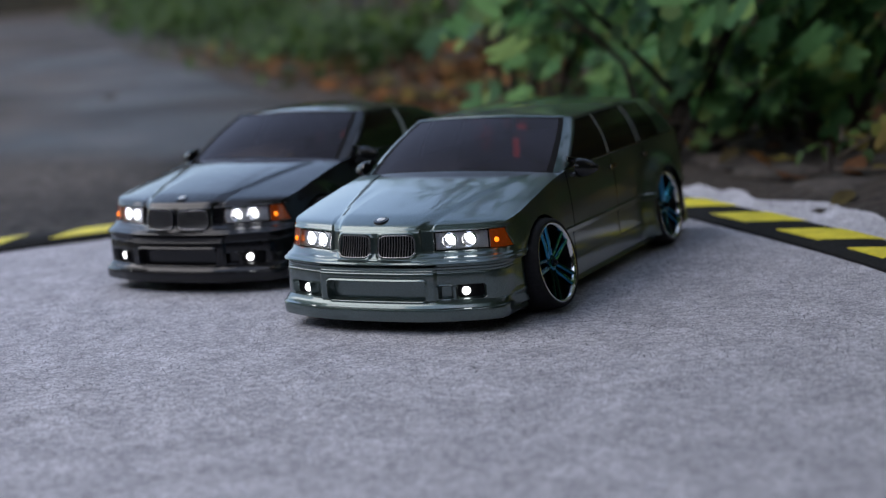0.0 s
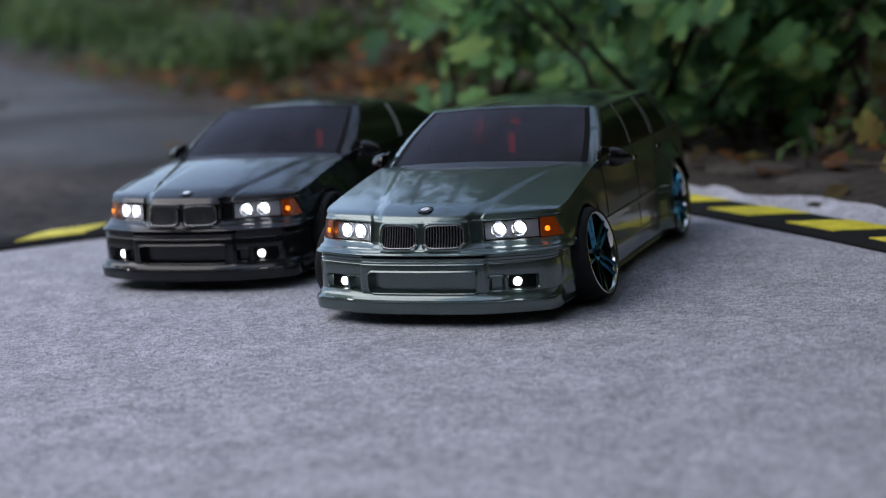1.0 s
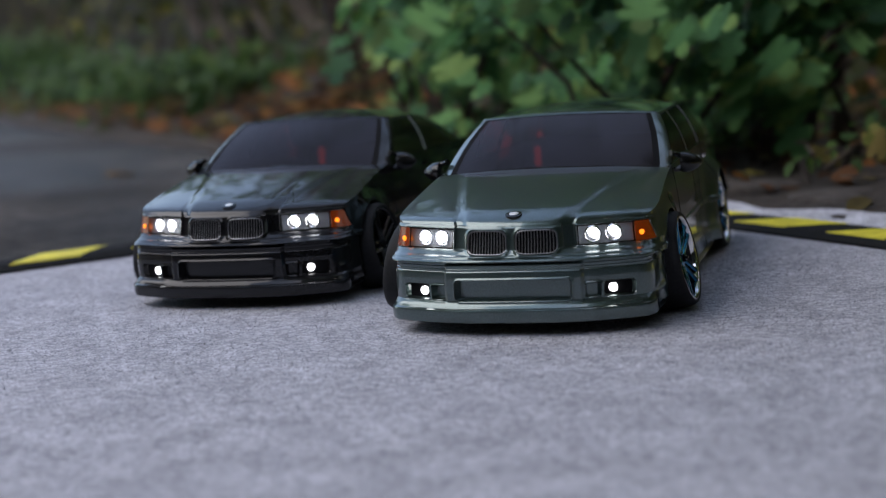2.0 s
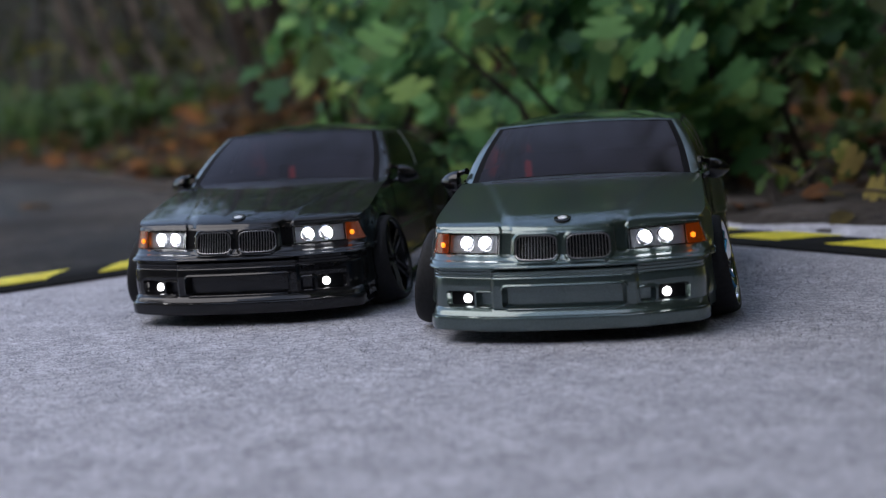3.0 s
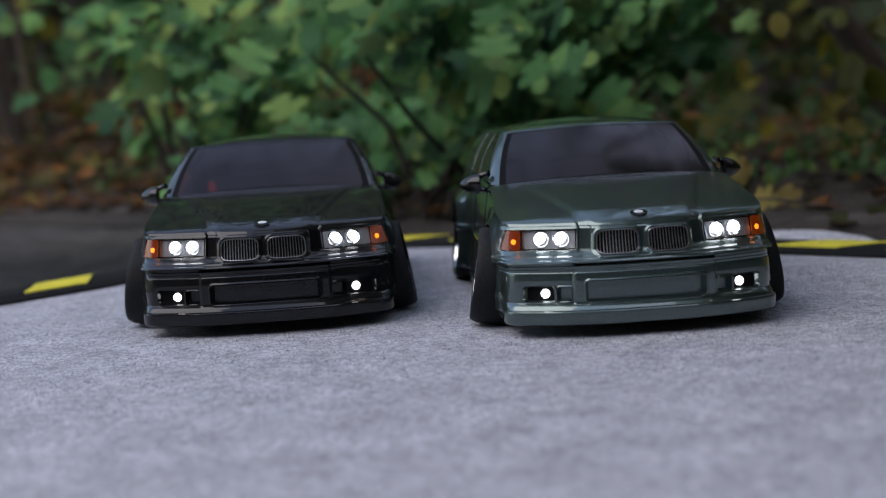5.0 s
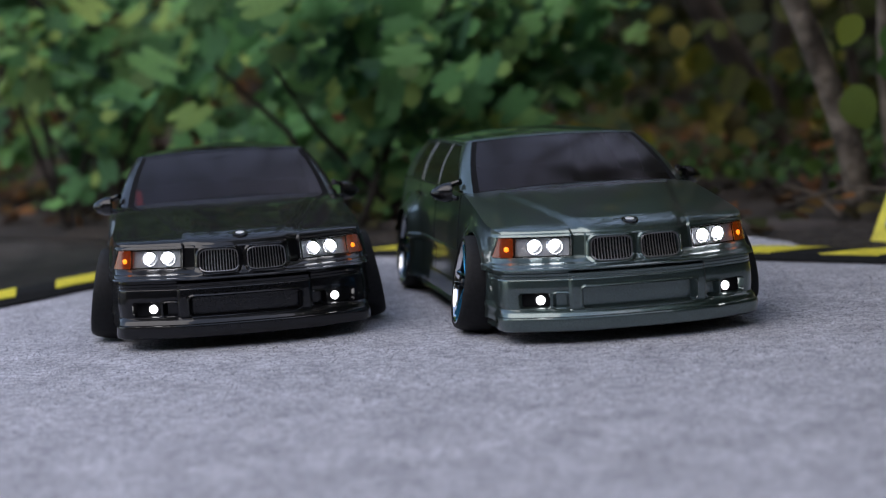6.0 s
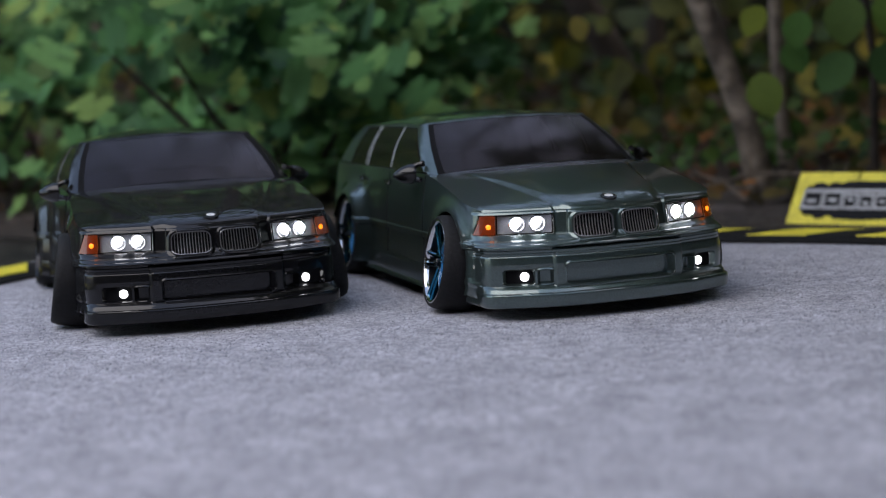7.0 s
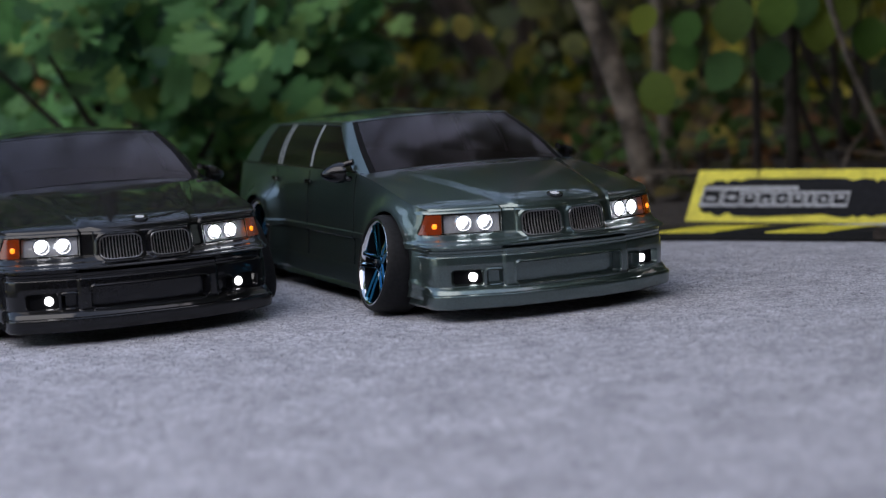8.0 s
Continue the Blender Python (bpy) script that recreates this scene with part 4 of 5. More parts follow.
part("black_field", board_patch(splash(0.011, 0.206, 0.13, 0.84, 90, 0.2), 0.0008, 0.0006), SIGN_BLACK, board, "ragged black printed field", smooth=False)
part("black_field", board_patch(splash(0.212, 0.41, 0.14, 0.84, 90, 0.2), 0.0008, 0.0006), SIGN_BLACK, board, smooth=False)
# the mark on it as plain grey bars with dark gaps
x = 0.0125
for k, (w, hi) in enumerate(((0.021, 0.67), (0.019, 0.66), (0.015, 0.61), (0.015, 0.61), (0.015, 0.61), (0.014, 0.60), (0.008, 0.60), (0.0145, 0.60), (0.016, 0.60))):
    lo = 0.32
    part("printed_bar", board_patch([(x, lo), (x + w, lo), (x + w + 0.001, hi), (x + 0.001, hi)], 0.0013, 0.0004), SIGN_GREY, board, smooth=False)
    part("printed_gap", board_patch([(x + 0.0028, lo + 0.055), (x + w - 0.0012, lo + 0.055), (x + w - 0.0012, hi - 0.055), (x + 0.0028, hi - 0.055)], 0.0016, 0.0003), SIGN_BLACK, board, smooth=False)
    if w > 0.01:
        mid = (lo + hi) / 2 + 0.03 * (k % 3 - 1)
        part("printed_bar", board_patch([(x + 0.006, mid - 0.03), (x + w * 0.75, mid - 0.03 - 0.02 * (k % 2)), (x + w * 0.75, mid + 0.03), (x + 0.006, mid + 0.03)], 0.0019, 0.0003), SIGN_GREY, board, smooth=False)
    x += w + 0.0012
part("printed_bar", board_patch([(0.0155, 0.63), (0.110, 0.63), (0.110, 0.69), (0.0155, 0.69)], 0.0013, 0.0004), SIGN_GREY, board, smooth=False)
part("joint_line", board_patch([(0.066, 0.86), (0.0672, 0.86), (0.0672, 1.0), (0.066, 1.0)], 0.0009, 0.0007), SIGN_BLACK, board, smooth=False)
part("brace", box(0, 0.012, 0, 0.06, 0, 0.004), TRIM, board, m=Matrix.Translation((0.47, 0.29, 0.001)))
clip = tagged(part("kerb_clip", box(-0.011, 0.011, -0.012, 0.012, -0.001, 0.010, 0.002), BARK_DARK, m=Matrix.Translation(kerb_at(S_REF + 0.436, 0.010, 0.001)) @ pose(0, 0, 0, 0, 0, 35)), "small dark brown clip on the kerb", "clip")

model_car("estate_car", "glossy dark green scale-model estate car with lit headlights on grey carpet", Matrix.Identity(4), True, GREEN, BLUE_CHROME, CHROME)
model_car("coupe_car", "glossy black scale-model coupe with lit headlights on grey carpet", pose(-0.2445, 0.1087, 0, 0, 0, 0.2), False, BLACK, BLACK_CHROME, BLACK_CHROME)


# ---- plants ----
def leaf_verts(kind):
    """Outline, fold and sag of a leaf one unit long, stalk at the origin, tip along +y."""
    if kind == "lobed":
        half = [(0.0, 0.04), (0.14, 0.0), (0.34, 0.03), (0.46, 0.12), (0.42, 0.24), (0.20, 0.31), (0.38, 0.34), (0.54, 0.42), (0.58, 0.55), (0.46, 0.65), (0.18, 0.65), (0.25, 0.75), (0.25, 0.88), (0.13, 0.97), (0.0, 1.0)]
    elif kind == "oval":
        half = [(0.0, 0.0), (0.20, 0.08), (0.36, 0.26), (0.42, 0.46), (0.36, 0.68), (0.20, 0.88), (0.0, 1.0)]
    else:
        half = [(0.0, 0.0), (0.12, 0.15), (0.16, 0.4), (0.10, 0.75), (0.0, 1.0)]
    verts, faces = [], []

    def bend(x, y):
        return (x, y, 0.16 * abs(x) - 0.22 * (y - 0.3) ** 2)

    k = len(half)
    verts += [bend(0, y) for _, y in half]
    verts += [bend(x, y) for x, y in half[1:-1]]
    verts += [bend(-x, y) for x, y in half[1:-1]]
    for sgn in (0, 1):
        o = k + sgn * (k - 2)
        ring = [0] + [o + i for i in range(k - 2)] + [k - 1]
        for i in range(k - 1):
            f = [i, ring[i], ring[i + 1], i + 1]
            f = [v for n, v in enumerate(f) if v not in f[:n]]
            faces.append(f if sgn == 0 else f[::-1])
    return verts, faces


LEAVES = {k: leaf_verts(k) for k in ("lobed", "oval", "blade")}
LEAF_MESH = {}
for kind, mat in (("lobed", FOLIAGE), ("oval", ROUND_LEAF)):
    LEAF_MESH[kind] = mesh_of("leaf", bm_from(*LEAVES[kind]), mat)


def leaf_pose(p, size, r, face, tilt=0.6):
    """A leaf at p that looks roughly along face, hanging a little."""
    n = (Vector(face) + Vector((r.uniform(-1, 1), r.uniform(-1, 1), r.uniform(-1, 1))) * tilt).normalized()
    down = Vector((r.uniform(-0.7, 0.7), r.uniform(-0.7, 0.7), r.uniform(-1.0, 0.3)))
    y = (down - n * down.dot(n)).normalized()
    x = y.cross(n)
    return Matrix.Translation(p) @ Matrix((x, y, n)).transposed().to_4x4() @ Matrix.Scale(size, 4)


def leaf_cloud(name, spots, kind, mat, parent=None):
    """Many leaves joined into one mesh."""
    lv, lf = LEAVES[kind]
    base = np.array(lv)
    verts, faces = [], []
    for m in spots:
        a = np.array(m)
        o = len(verts)
        verts += (base @ a[:3, :3].T + a[:3, 3]).tolist()
        faces += [[i + o for i in f] for f in lf]
    me = bpy.data.meshes.new(name)
    me.from_pydata(verts, [], faces)
    me.materials.append(mat)
    me.shade_smooth()
    ob = new(name, me)
    if parent:
        ob.parent = parent
    return ob


def along(a, b):
    """A place by a metres along the road's edge to the left-back, b metres behind it."""
    return Vector((-0.680 * a + 0.735 * b, 0.50 + 0.735 * a + 0.680 * b, 0))


TO_ROAD = Vector((-0.5, -0.75, 0.45))


def shrub(name, label, centre, spread, count, kind, size, seed, mat, pieces=0, stems=5, face=TO_ROAD):
    """Thin stems from the ground and leaves in loose clumps round their tips."""
    r = random.Random(seed)
    c = Vector(centre)
    foot = Vector((c.x, c.y, ground_z(c.x, c.y) + 0.01))
    bush = thing(name, label, "shrub", Matrix.Translation(foot))
    tips = []
    for k in range(stems):
        base = Vector((r.uniform(-1, 1) * spread[0] * 0.5, r.uniform(-0.2, 0.6) * spread[1], -0.01))
        tip = c - foot + Vector((r.uniform(-1, 1) * spread[0], r.uniform(-0.6, 1) * spread[1], r.uniform(-0.6, 1) * spread[2]))
        mid = (base + tip) / 2 + Vector((r.uniform(-1, 1) * 0.03, 0.03, 0.02))
        part("stem", tube([base, mid, tip], [0.005, 0.004, 0.002], 6), BARK_DARK, bush)
        tips.append(tip)
    spots = []
    for k in range(count):
        if k % 5 == 0:
            t = r.choice(tips)
            o = Vector((r.gauss(0, spread[0] * 0.45), r.gauss(0, spread[1] * 0.45), r.gauss(0, spread[2] * 0.42)))
            cl = t * 0.45 + (c - foot) * 0.55 + o
            turn = (Vector(face) + Vector((r.uniform(-1, 1), r.uniform(-1, 1), r.uniform(-0.4, 1))) * 0.7).normalized()
        p = cl + Vector((r.gauss(0, 0.026), r.gauss(0, 0.026), r.gauss(0, 0.022)))
        if p.z < 0.03:
            p.z = 0.03 + 0.04 * r.random()
        spots.append(leaf_pose(p, size * r.uniform(0.6, 1.2), r, turn, 0.4))
    spots.sort(key=lambda m: m.translation.y)
    for m in spots[:pieces]:
        o = new("leaf", LEAF_MESH[kind])
        o.parent = bush
        o.matrix_local = m
    if spots[pieces:]:
        tagged(leaf_cloud("leaves", spots[pieces:], kind, mat, bush), kind="stuff")
    return bush


shrub("lobed_leaf_bush", "low bush with lobed mid-green leaves beside the carpet", (-0.03, 0.87, 0.20), (0.21, 0.10, 0.085), 205, "lobed", 0.047, 11, FOLIAGE, pieces=140, stems=8)
shrub("lobed_leaf_bush", "low bush with lobed green leaves at the path's edge", (-0.36, 1.19, 0.22), (0.16, 0.13, 0.11), 170, "lobed", 0.047, 12, FOLIAGE, pieces=90, stems=7)
shrub("lobed_leaf_bush", "sparse bush with lobed dark leaves under trees", (0.14, 0.93, 0.235), (0.15, 0.09, 0.075), 140, "lobed", 0.046, 13, FOLIAGE, pieces=40, stems=5)
shrub("lobed_leaf_bush", "low drooping bush with dark lobed leaves near the litter", (0.12, 0.89, 0.14), (0.10, 0.06, 0.05), 55, "lobed", 0.047, 18, FOLIAGE, pieces=40, stems=4)
shrub("lobed_leaf_bush", "low spreading bush with lobed leaves close to the soil", (-0.06, 1.02, 0.085), (0.26, 0.10, 0.045), 150, "lobed", 0.041, 19, FOLIAGE, pieces=60, stems=6)
shrub("lobed_leaf_bush", "low bush with small lobed leaves on the bank", (-0.36, 1.42, 0.13), (0.20, 0.12, 0.05), 90, "lobed", 0.042, 15, FOLIAGE, pieces=30, stems=5)
shrub("lobed_leaf_bush", "bush with lobed leaves deep in the shade", (-0.66, 1.88, 0.32), (0.15, 0.18, 0.13), 48, "lobed", 0.050, 14, FOLIAGE, stems=6)
shrub("lobed_leaf_bush", "open bush with lobed leaves behind the first", (-0.10, 1.28, 0.26), (0.30, 0.15, 0.13), 125, "lobed", 0.048, 17, FOLIAGE, stems=7)
shrub("round_leaf_sapling", "sapling with round dark green leaves behind the board", (0.74, 0.60, 0.27), (0.10, 0.08, 0.05), 34, "oval", 0.060, 16, ROUND_LEAF, pieces=30, stems=4, face=Vector((-0.6, -0.7, 0.1)))

LEAF_SPOTS = [(0.47, 0.49, 0.142, 0.058, 0.4), (0.389, 0.49, 0.123, 0.056, 1.5), (0.481, 0.485, 0.195, 0.062, 1.2), (0.534, 0.48, 0.200, 0.060, 1.0), (0.596, 0.49, 0.178, 0.055, 0.9),
              (0.540, 0.50, 0.148, 0.056, 1.1), (0.434, 0.50, 0.188, 0.046, 0.8), (0.580, 0.50, 0.205, 0.055, 0.7), (0.664, 0.49, 0.168, 0.058, 0.8), (0.634, 0.50, 0.195, 0.05, 1.0),
              (0.442, 0.52, 0.160, 0.044, 0.9), (0.40, 0.53, 0.20, 0.042, 0.6)]
r = random.Random(8)
sapl = thing("round_leaf_sapling", "sapling with large round yellow-green hanging leaves", "shrub", Matrix.Translation((0.56, 0.56, 0.0)))
part("stem", tube([(0, 0, 0), (0.01, 0.01, 0.15), (-0.03, -0.02, 0.30), (-0.12, -0.05, 0.42)], [0.006, 0.005, 0.004, 0.002], 6), BARK_DARK, sapl)
for top in ((-0.115, -0.03, 0.19), (-0.06, -0.05, 0.22), (0.0, -0.06, 0.24)):
    part("twig", tube([(-0.03, -0.02, 0.30), Vector(top) * 0.5 + Vector((-0.01, -0.01, 0.14)), top], [0.0025, 0.002, 0.0012], 5), BARK_DARK, sapl)
for x, y, z, size, droop in LEAF_SPOTS:
    size *= 0.86
    n = Vector((-0.62 + r.uniform(-0.2, 0.2), -0.75, r.uniform(0.0, 0.4))).normalized()
    d = Vector((r.uniform(-0.5, 0.5), r.uniform(-0.2, 0.2), -droop))
    yv = (d - n * d.dot(n)).normalized()
    o = new("leaf", LEAF_MESH["oval"])
    o.parent = sapl
    o.matrix_local = Matrix.Translation(Vector((x - 0.56, y - 0.56, z)) - yv * size * 0.5) @ Matrix((yv.cross(n), yv, n)).transposed().to_4x4() @ Matrix.Scale(size, 4)

r = random.Random(21)
for k in range(9):
    a = 2.3 + 0.72 * k
    p = along(a, 0.42 + 0.05 * r.random())
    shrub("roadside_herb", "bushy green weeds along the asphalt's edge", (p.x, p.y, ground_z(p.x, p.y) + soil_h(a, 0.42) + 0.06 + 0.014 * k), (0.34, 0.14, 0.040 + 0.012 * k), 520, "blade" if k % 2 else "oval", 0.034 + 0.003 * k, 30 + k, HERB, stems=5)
for k in range(60):
    p = along(r.uniform(-0.95, 1.6), r.uniform(0.24, 0.75))
    if p.x > 0.26 and p.y < 0.50 or 0.15 < p.x < 0.32 and p.y < 0.68:
        p = along(0.3 + 0.02 * k, 0.35)
    shrub("seedling", "small green seedling in leaf litter", (p.x, p.y, ground_z(p.x, p.y) + 0.045), (0.035, 0.03, 0.012), 14, "oval", 0.017, 60 + k, HERB, stems=2)

for k in range(22):
    p = along(r.uniform(-1.2, 0.1), r.uniform(0.42, 1.0))
    shrub("seedling", "small bright green seedling under the trees", (p.x, p.y, ground_z(p.x, p.y) + 0.06), (0.045, 0.035, 0.016), 12, "oval", 0.018, 160 + k, HERB, stems=2)


def sapling(name, label, path, radii, mat):
    t = thing(name, label, "tree trunk", Matrix.Translation(path[0]))
    pts = [Vector(p) - Vector(path[0]) for p in path]
    fine = [tuple(v) for v in catmull([tuple(p) for p in pts], 0.05)[0]]
    rr = [float(np.interp(i / (len(fine) - 1), np.linspace(0, 1, len(radii)), radii)) * (1 + 0.12 * noise.noise((i * 0.7, radii[0] * 90, 0))) for i in range(len(fine))]
    part("trunk", tube(fine, rr, 10), mat, t)
    rb = random.Random(int(radii[0] * 1e5) + len(name) + int(path[0][0] * 1000))
    for k in range(2):
        p = Vector(fine[int(len(fine) * rb.uniform(0.12, 0.7))])
        q = p + Vector((rb.uniform(-1, 1) * 0.22, rb.uniform(-1, 0.6) * 0.2, rb.uniform(0.05, 0.3)))
        part("branch", tube([p, (p + q) / 2 + Vector((0, 0, 0.02)), q], [radii[0] * 0.4, radii[0] * 0.3, radii[0] * 0.12], 5), mat, t)
    return t


sapling("tree_trunk", "slim grey leaning sapling trunk", [(0.446, 0.60, 0.0), (0.427, 0.61, 0.10), (0.396, 0.62, 0.20), (0.358, 0.63, 0.32), (0.22, 0.70, 0.9), (0.15, 0.75, 1.8)], [0.0155, 0.012, 0.0115, 0.011, 0.010, 0.007], BARK)
sapling("tree_trunk", "slim upright grey sapling trunk", [(0.512, 0.66, 0.0), (0.507, 0.67, 0.15), (0.513, 0.68, 0.33), (0.52, 0.70, 1.0), (0.46, 0.72, 1.8)], [0.0085, 0.0075, 0.007, 0.006, 0.004], BARK)
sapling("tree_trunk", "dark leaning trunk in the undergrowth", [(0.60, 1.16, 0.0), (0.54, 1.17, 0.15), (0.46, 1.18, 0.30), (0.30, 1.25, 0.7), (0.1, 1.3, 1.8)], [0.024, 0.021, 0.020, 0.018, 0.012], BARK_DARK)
sapling("tree_trunk", "thin bent twig behind the board", [(0.66, 0.42, 0.0), (0.63, 0.43, 0.06), (0.60, 0.45, 0.15), (0.57, 0.47, 0.30), (0.55, 0.5, 0.6)], [0.004, 0.0035, 0.003, 0.0025, 0.002], BARK)
for k in range(120):
    a, b = r.uniform(-2.6, 3.4), 0.45 + 2.8 * r.random() ** 1.2
    p = along(a, b)
    lean = r.gauss(0, 0.22)
    h = r.uniform(1.6, 3.0)
    rad = r.choice((0.006, 0.008, 0.011, 0.016, 0.022)) * (0.7 + 0.25 * b)
    if a < 0.1 and b < 1.5:
        rad = min(rad, 0.007)
    z0 = ground_z(p.x, p.y)
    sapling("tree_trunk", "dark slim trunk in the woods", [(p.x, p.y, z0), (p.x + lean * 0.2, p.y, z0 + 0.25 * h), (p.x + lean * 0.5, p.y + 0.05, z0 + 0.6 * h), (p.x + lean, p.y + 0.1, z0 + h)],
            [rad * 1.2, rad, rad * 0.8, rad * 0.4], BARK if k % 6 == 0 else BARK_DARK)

for k in range(7):
    p = along(2.0 + 0.16 * k + r.uniform(-0.05, 0.05), 0.55 + 0.2 * r.random())
    z0 = ground_z(p.x, p.y)
    sapling("tree_trunk", "pale thin stem leaning over weeds", [(p.x, p.y, z0), (p.x - 0.05, p.y, z0 + 0.15), (p.x - 0.14 - 0.05 * r.random(), p.y, z0 + 0.42), (p.x - 0.3, p.y, z0 + 1.1)], [0.012, 0.011, 0.009, 0.005], BARK)

# yellow fallen leaves that stand out
for p, s, q in (((0.232, 0.650, 0.048), 0.029, 0.9), ((0.236, 0.65, 0.026), 0.028, 0.6), ((0.218, 0.66, 0.050), 0.024, 0.7), ((0.275, 0.69, 0.03), 0.030, 0.6), ((-0.90, 1.79, 0.0), 0.06, 0.1), ((0.298, 0.765, 0.222), 0.030, 0.9)):
    f = Vector((-0.2, -q, 1 - q))
    m = leaf_pose(Vector(p), s, r, f, 0.2)
    ob = new("fallen_leaf" if p[2] < 0.1 else "hanging_leaf", mesh_of("leaf", bm_from(*LEAVES["lobed" if p[0] > 0.2 and p[2] < 0.1 else "oval"]), YELLOW_LEAF))
    ob.matrix_world = m
    tagged(ob, "withered yellow leaf in the litter" if p[2] < 0.1 else "yellow leaf hanging from a twig", "leaf")

# flat stones between carpet and plants
for k in range(9):
    a, b = -0.20 + 0.15 * k + r.uniform(-0.02, 0.02), 0.20 + 0.05 * r.random()
    p = along(a, b)
    bm = bmesh.new()
    bmesh.ops.create_icosphere(bm, subdivisions=3, radius=1)
    sx, sy = r.uniform(0.05, 0.075), r.uniform(0.03, 0.05)
    for v in bm.verts:
        q = v.co.copy()
        e = 1 + 0.16 * noise.noise((q.x * 1.7 + k, q.y * 1.7, q.z)) + 0.05 * noise.noise((q.x * 6, q.y * 6 + k, q.z * 3))
        v.co = Vector((math.copysign(abs(q.x) ** 0.6, q.x) * sx * e, math.copysign(abs(q.y) ** 0.6, q.y) * sy * e, math.copysign(abs(q.z) ** 0.7, q.z) * 0.011 * e))
    st = part("flat_stone", bm, STONE, m=pose(p.x, p.y, ground_z(p.x, p.y) + 0.008, r.uniform(-3, 3), r.uniform(-3, 3), 132.8 + r.uniform(-8, 8)))
    tagged(st, "flat brown stone half sunk in soil", "stone", "stones along the carpet")

# dead twigs on the soil
twigs = bmesh.new()
for k in range(150):
    p = along(r.uniform(-1.3, 1.8), 0.22 + 1.1 * r.random() ** 1.3)
    p.z = ground_z(p.x, p.y) + r.uniform(0.02, 0.05)
    a, ln = r.uniform(0, math.pi), r.uniform(0.05, 0.20)
    d = Vector((math.cos(a), math.sin(a), r.uniform(-0.12, 0.35))) * ln
    g = tube([p - d / 2, p + Vector((r.uniform(-1, 1), r.uniform(-1, 1), 1)) * ln * 0.06, p + d / 2], [0.0022, 0.0018, 0.0009], 5)
    me = bpy.data.meshes.new("t")
    g.to_mesh(me)
    g.free()
    twigs.from_mesh(me)
    bpy.data.meshes.remove(me)
tagged(part("dead_twigs", twigs, TWIG), "thin dry twigs lying on the soil", "twigs", kind="stuff")

# leaf litter
spots = []
for k in range(4600):
    a, b = r.uniform(-1.6, 5.0) if k < 3400 else r.gauss(1.45, 0.35), 0.18 + 1.0 * r.random() ** 1.4
    p = along(a, b)
    p.z = ground_z(p.x, p.y) + 0.010 + soil_h(a, b) + 0.012 * r.random()
    if b < 0.3 and r.random() < 0.55 or p.x > 0.28 and p.y < 0.50:
        continue
    spots.append(leaf_pose(p, r.uniform(0.016, 0.034 + 0.016 * smooth(0.8, 1.5, a)), r, (0, -0.15, 1), 0.45))
for k in range(4200):
    a, b = r.uniform(-2.6, 2.6), 0.6 + 2.6 * r.random() ** 1.3
    p = along(a, b)
    p.z = ground_z(p.x, p.y) + 0.012 + soil_h(a, b) + 0.014 * r.random()
    spots.append(leaf_pose(p, r.uniform(0.02, 0.042), r, (0, -0.15, 1), 0.5))
tagged(leaf_cloud("leaf_litter", spots[::2], "oval", LITTER), "brown and orange fallen leaves on soil", "leaf litter", kind="stuff")
tagged(leaf_cloud("leaf_litter", spots[1::2], "lobed", LITTER), "brown and yellow fallen lobed leaves", "leaf litter", kind="stuff")
spots = []
for k in range(26):
    x, y = -0.9 - 2.3 * r.random(), 0.9 + 2.1 * r.random()
    if y < edge_y(x) - 0.05:
        spots.append(leaf_pose(Vector((x, y, ground_z(x, y) + 0.006)), r.uniform(0.03, 0.055), r, (0, 0, 1), 0.2))
tagged(leaf_cloud("scattered_leaves", spots, "oval", LITTER), "few dry leaves lying on the asphalt", "leaf litter", kind="stuff")

# low plants that cover the woods' floor
spots = []
for k in range(5200):
    a, b = r.uniform(-2.6, 2.6), 0.5 + 2.6 * r.random() ** 1.2
    p = along(a, b)
    if p.x < 0.75 and p.y < 0.55 or noise.noise((p.x * 5, p.y * 5, 7.0)) < -0.1:
        continue
    p.z = ground_z(p.x, p.y) + soil_h(a, b) + 0.015 + 0.15 * r.random() ** 1.6
    spots.append(leaf_pose(p, r.uniform(0.018, 0.036), r, TO_ROAD, 0.8))
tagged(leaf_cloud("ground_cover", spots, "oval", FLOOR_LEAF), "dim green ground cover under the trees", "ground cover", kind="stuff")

# undergrowth of the woods, with unseen canopy leaves added above
spots, autumn = [], []
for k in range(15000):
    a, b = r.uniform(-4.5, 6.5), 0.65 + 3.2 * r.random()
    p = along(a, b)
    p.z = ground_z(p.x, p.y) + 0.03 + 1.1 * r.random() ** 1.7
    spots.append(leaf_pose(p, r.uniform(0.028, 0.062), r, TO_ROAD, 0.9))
for k in range(4200):
    p = along(r.uniform(-2.6, -0.1), 0.9 + 1.6 * r.random())
    if noise.noise((p.x * 4, p.y * 4, 2.0)) < 0.0:
        continue
    p.z = ground_z(p.x, p.y) + 0.10 + 0.55 * r.random()
    autumn.append(leaf_pose(p, r.uniform(0.026, 0.046), r, TO_ROAD, 0.8))
tagged(leaf_cloud("autumn_leaves", autumn, "oval", LIT_AUTUMN), "yellow-green autumn leaves, brightened to stand for sky-lit ones", "leaves", kind="stuff")
tagged(leaf_cloud("undergrowth", spots, "oval", SHADED_WOODS), "green and yellow undergrowth with woodland shade in its leaf colours", "undergrowth", kind="stuff")
# canopy out of view: it blocks sky and shapes the hoods' reflections
spots = []
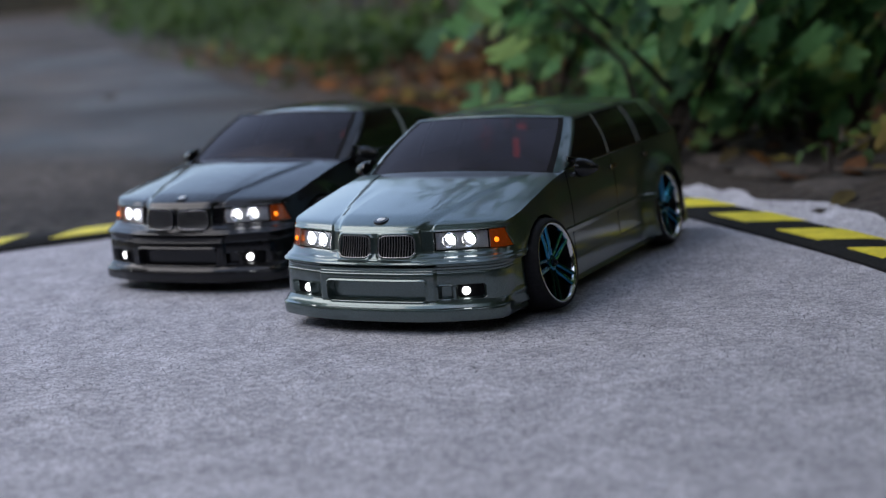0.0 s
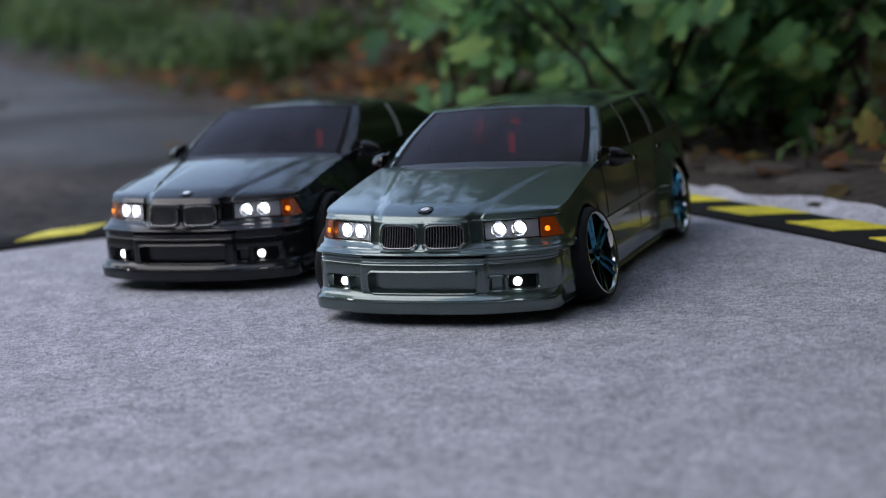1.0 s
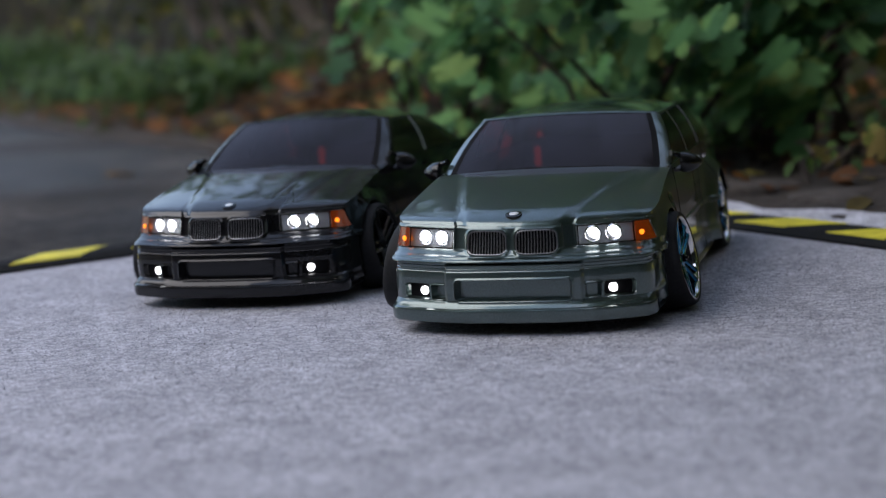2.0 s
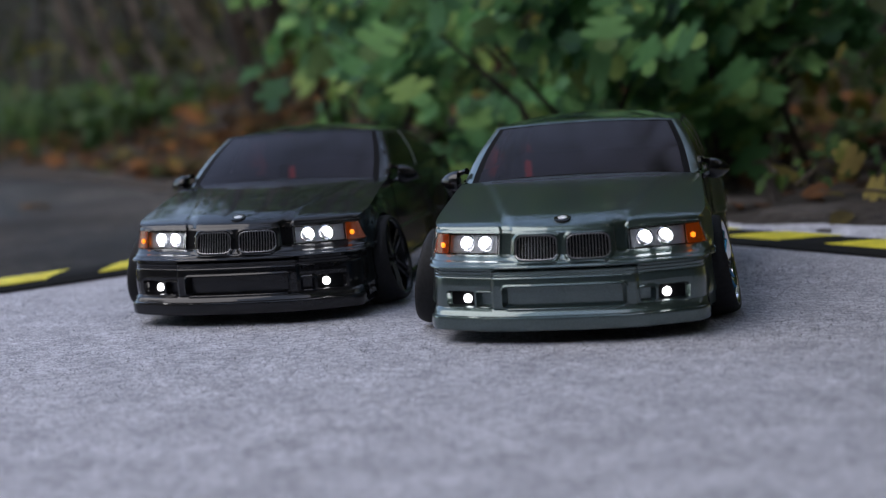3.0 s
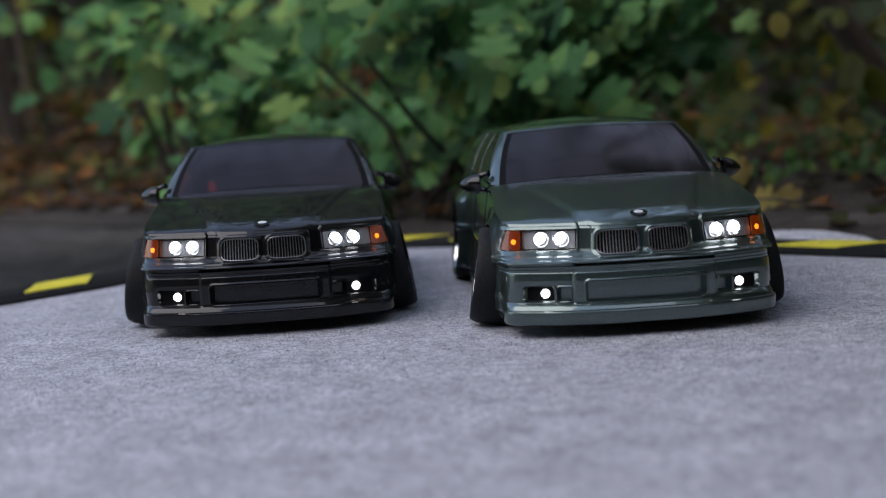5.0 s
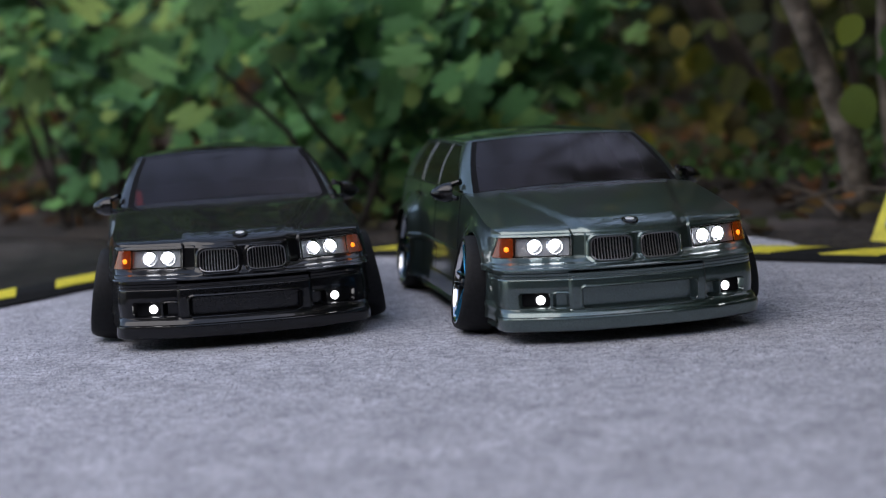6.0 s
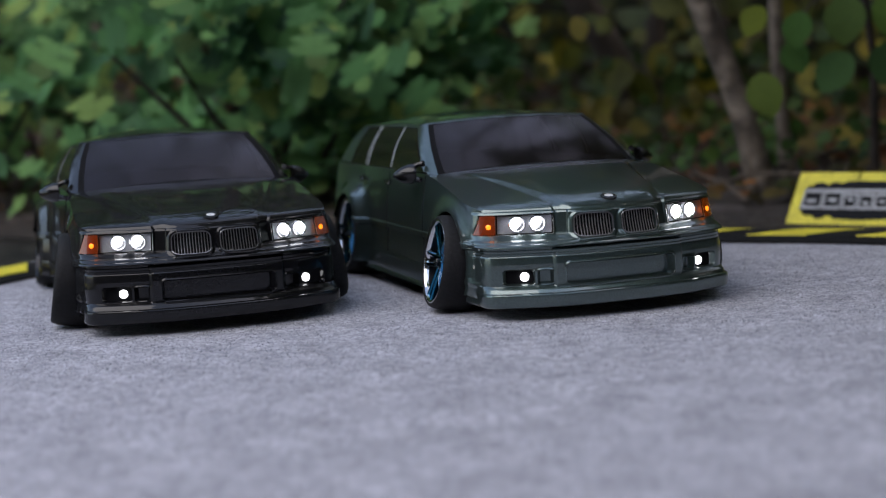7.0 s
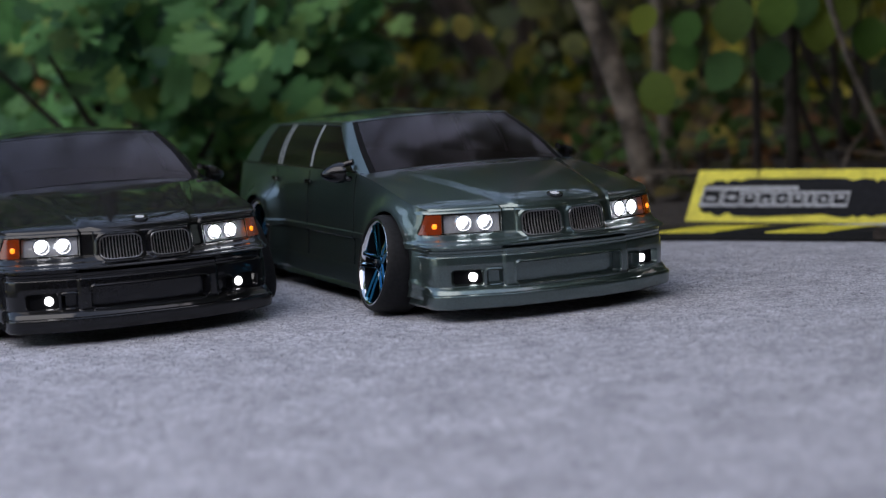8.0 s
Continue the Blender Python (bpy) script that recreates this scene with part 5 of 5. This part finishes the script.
for k in range(15000):
    a, b = r.uniform(-8, 9), 1.5 + 4.3 * r.random()
    p = along(a, b)
    p.z = 1.6 + 4.0 * r.random() + 0.5 * noise.noise((a, b, 0))
    far = math.hypot(p.x, p.y)
    left = p.x < -0.50 * p.y
    if p.z > far * (0.50 if left else 0.95) + 0.1 * noise.noise((a * 2, 0, 0)) or not left and r.random() < (0.55 if a < 1.5 else 0.15):
        continue
    spots.append(leaf_pose(p, r.uniform(0.09, 0.19), r, (0, -0.4, 1), 0.8))
# unseen leaves overhead, for streaks mirrored in the windscreens
for k in range(1500):
    p = Vector((r.uniform(-1.6, 2.6), r.uniform(0.7, 3.2), r.uniform(2.4, 3.6)))
    if noise.noise((p.x * 5, p.y * 2.5, 4.2)) < -0.25 + 0.5 * r.random():
        continue
    spots.append(leaf_pose(p, r.uniform(0.05, 0.12), r, (0, -0.4, 1), 0.8))
# unseen boughs added to shade the carpet's right side
for k in range(6500):
    p = along(r.uniform(-4.5, -0.2), 1.4 - 2.1 * r.random() ** 1.3)
    p.z = r.uniform(1.0, 2.2)
    if p.y > 0.1 or noise.noise((p.x * 1.6, p.y * 1.6, p.z * 1.6)) < -0.2:
        continue
    spots.append(leaf_pose(p, r.uniform(0.08, 0.16), r, (0, -0.4, 1), 0.8))
# unseen leaves added to keep light off the woods
for k in range(3800):
    p = along(r.uniform(1.0, 6.0), r.uniform(0.6, 2.5)) if k < 2600 else along(r.uniform(-0.2, 0.9), r.uniform(1.8, 3.0))
    p.z = r.uniform(0.75, 1.6)
    spots.append(leaf_pose(p, r.uniform(0.06, 0.12), r, (0, -0.4, 1), 0.8))
# unseen low leaves added to shade the margin beyond the right kerb
for k in range(1250):
    p = along(r.uniform(-2.0, -0.2), r.uniform(-0.15, 0.8))
    p.z = r.uniform(0.6, 1.3)
    spots.append(leaf_pose(p, r.uniform(0.06, 0.12), r, (0, -0.4, 1), 0.8))
tagged(leaf_cloud("tree_canopy", spots, "oval", UNSEEN_CANOPY), "unseen leaf canopy added for shade and reflections", "tree canopy", kind="stuff")

# sheet of painted shade, its tops raised out of view to darken hood reflections
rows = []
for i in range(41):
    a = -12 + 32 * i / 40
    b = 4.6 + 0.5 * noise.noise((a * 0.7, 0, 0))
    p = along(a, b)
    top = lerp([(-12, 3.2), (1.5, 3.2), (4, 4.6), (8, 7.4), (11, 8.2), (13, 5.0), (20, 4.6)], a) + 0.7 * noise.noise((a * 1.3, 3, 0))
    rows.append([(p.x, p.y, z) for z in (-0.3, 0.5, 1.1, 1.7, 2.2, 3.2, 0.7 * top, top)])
tagged(part("backdrop", grid(rows), BACKDROP), "near-black sheet standing for shade deep in the woods", "backdrop", kind="structure")
# unseen hedge added behind the camera to darken what the bumpers mirror
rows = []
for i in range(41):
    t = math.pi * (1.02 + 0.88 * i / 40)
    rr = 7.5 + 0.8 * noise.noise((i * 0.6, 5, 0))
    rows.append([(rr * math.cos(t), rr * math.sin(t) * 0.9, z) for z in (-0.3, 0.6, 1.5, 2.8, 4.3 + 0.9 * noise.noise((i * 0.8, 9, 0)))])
tagged(part("backdrop", grid(rows), BACKDROP), "unseen dark hedge added behind the camera for reflections", "backdrop", kind="structure")
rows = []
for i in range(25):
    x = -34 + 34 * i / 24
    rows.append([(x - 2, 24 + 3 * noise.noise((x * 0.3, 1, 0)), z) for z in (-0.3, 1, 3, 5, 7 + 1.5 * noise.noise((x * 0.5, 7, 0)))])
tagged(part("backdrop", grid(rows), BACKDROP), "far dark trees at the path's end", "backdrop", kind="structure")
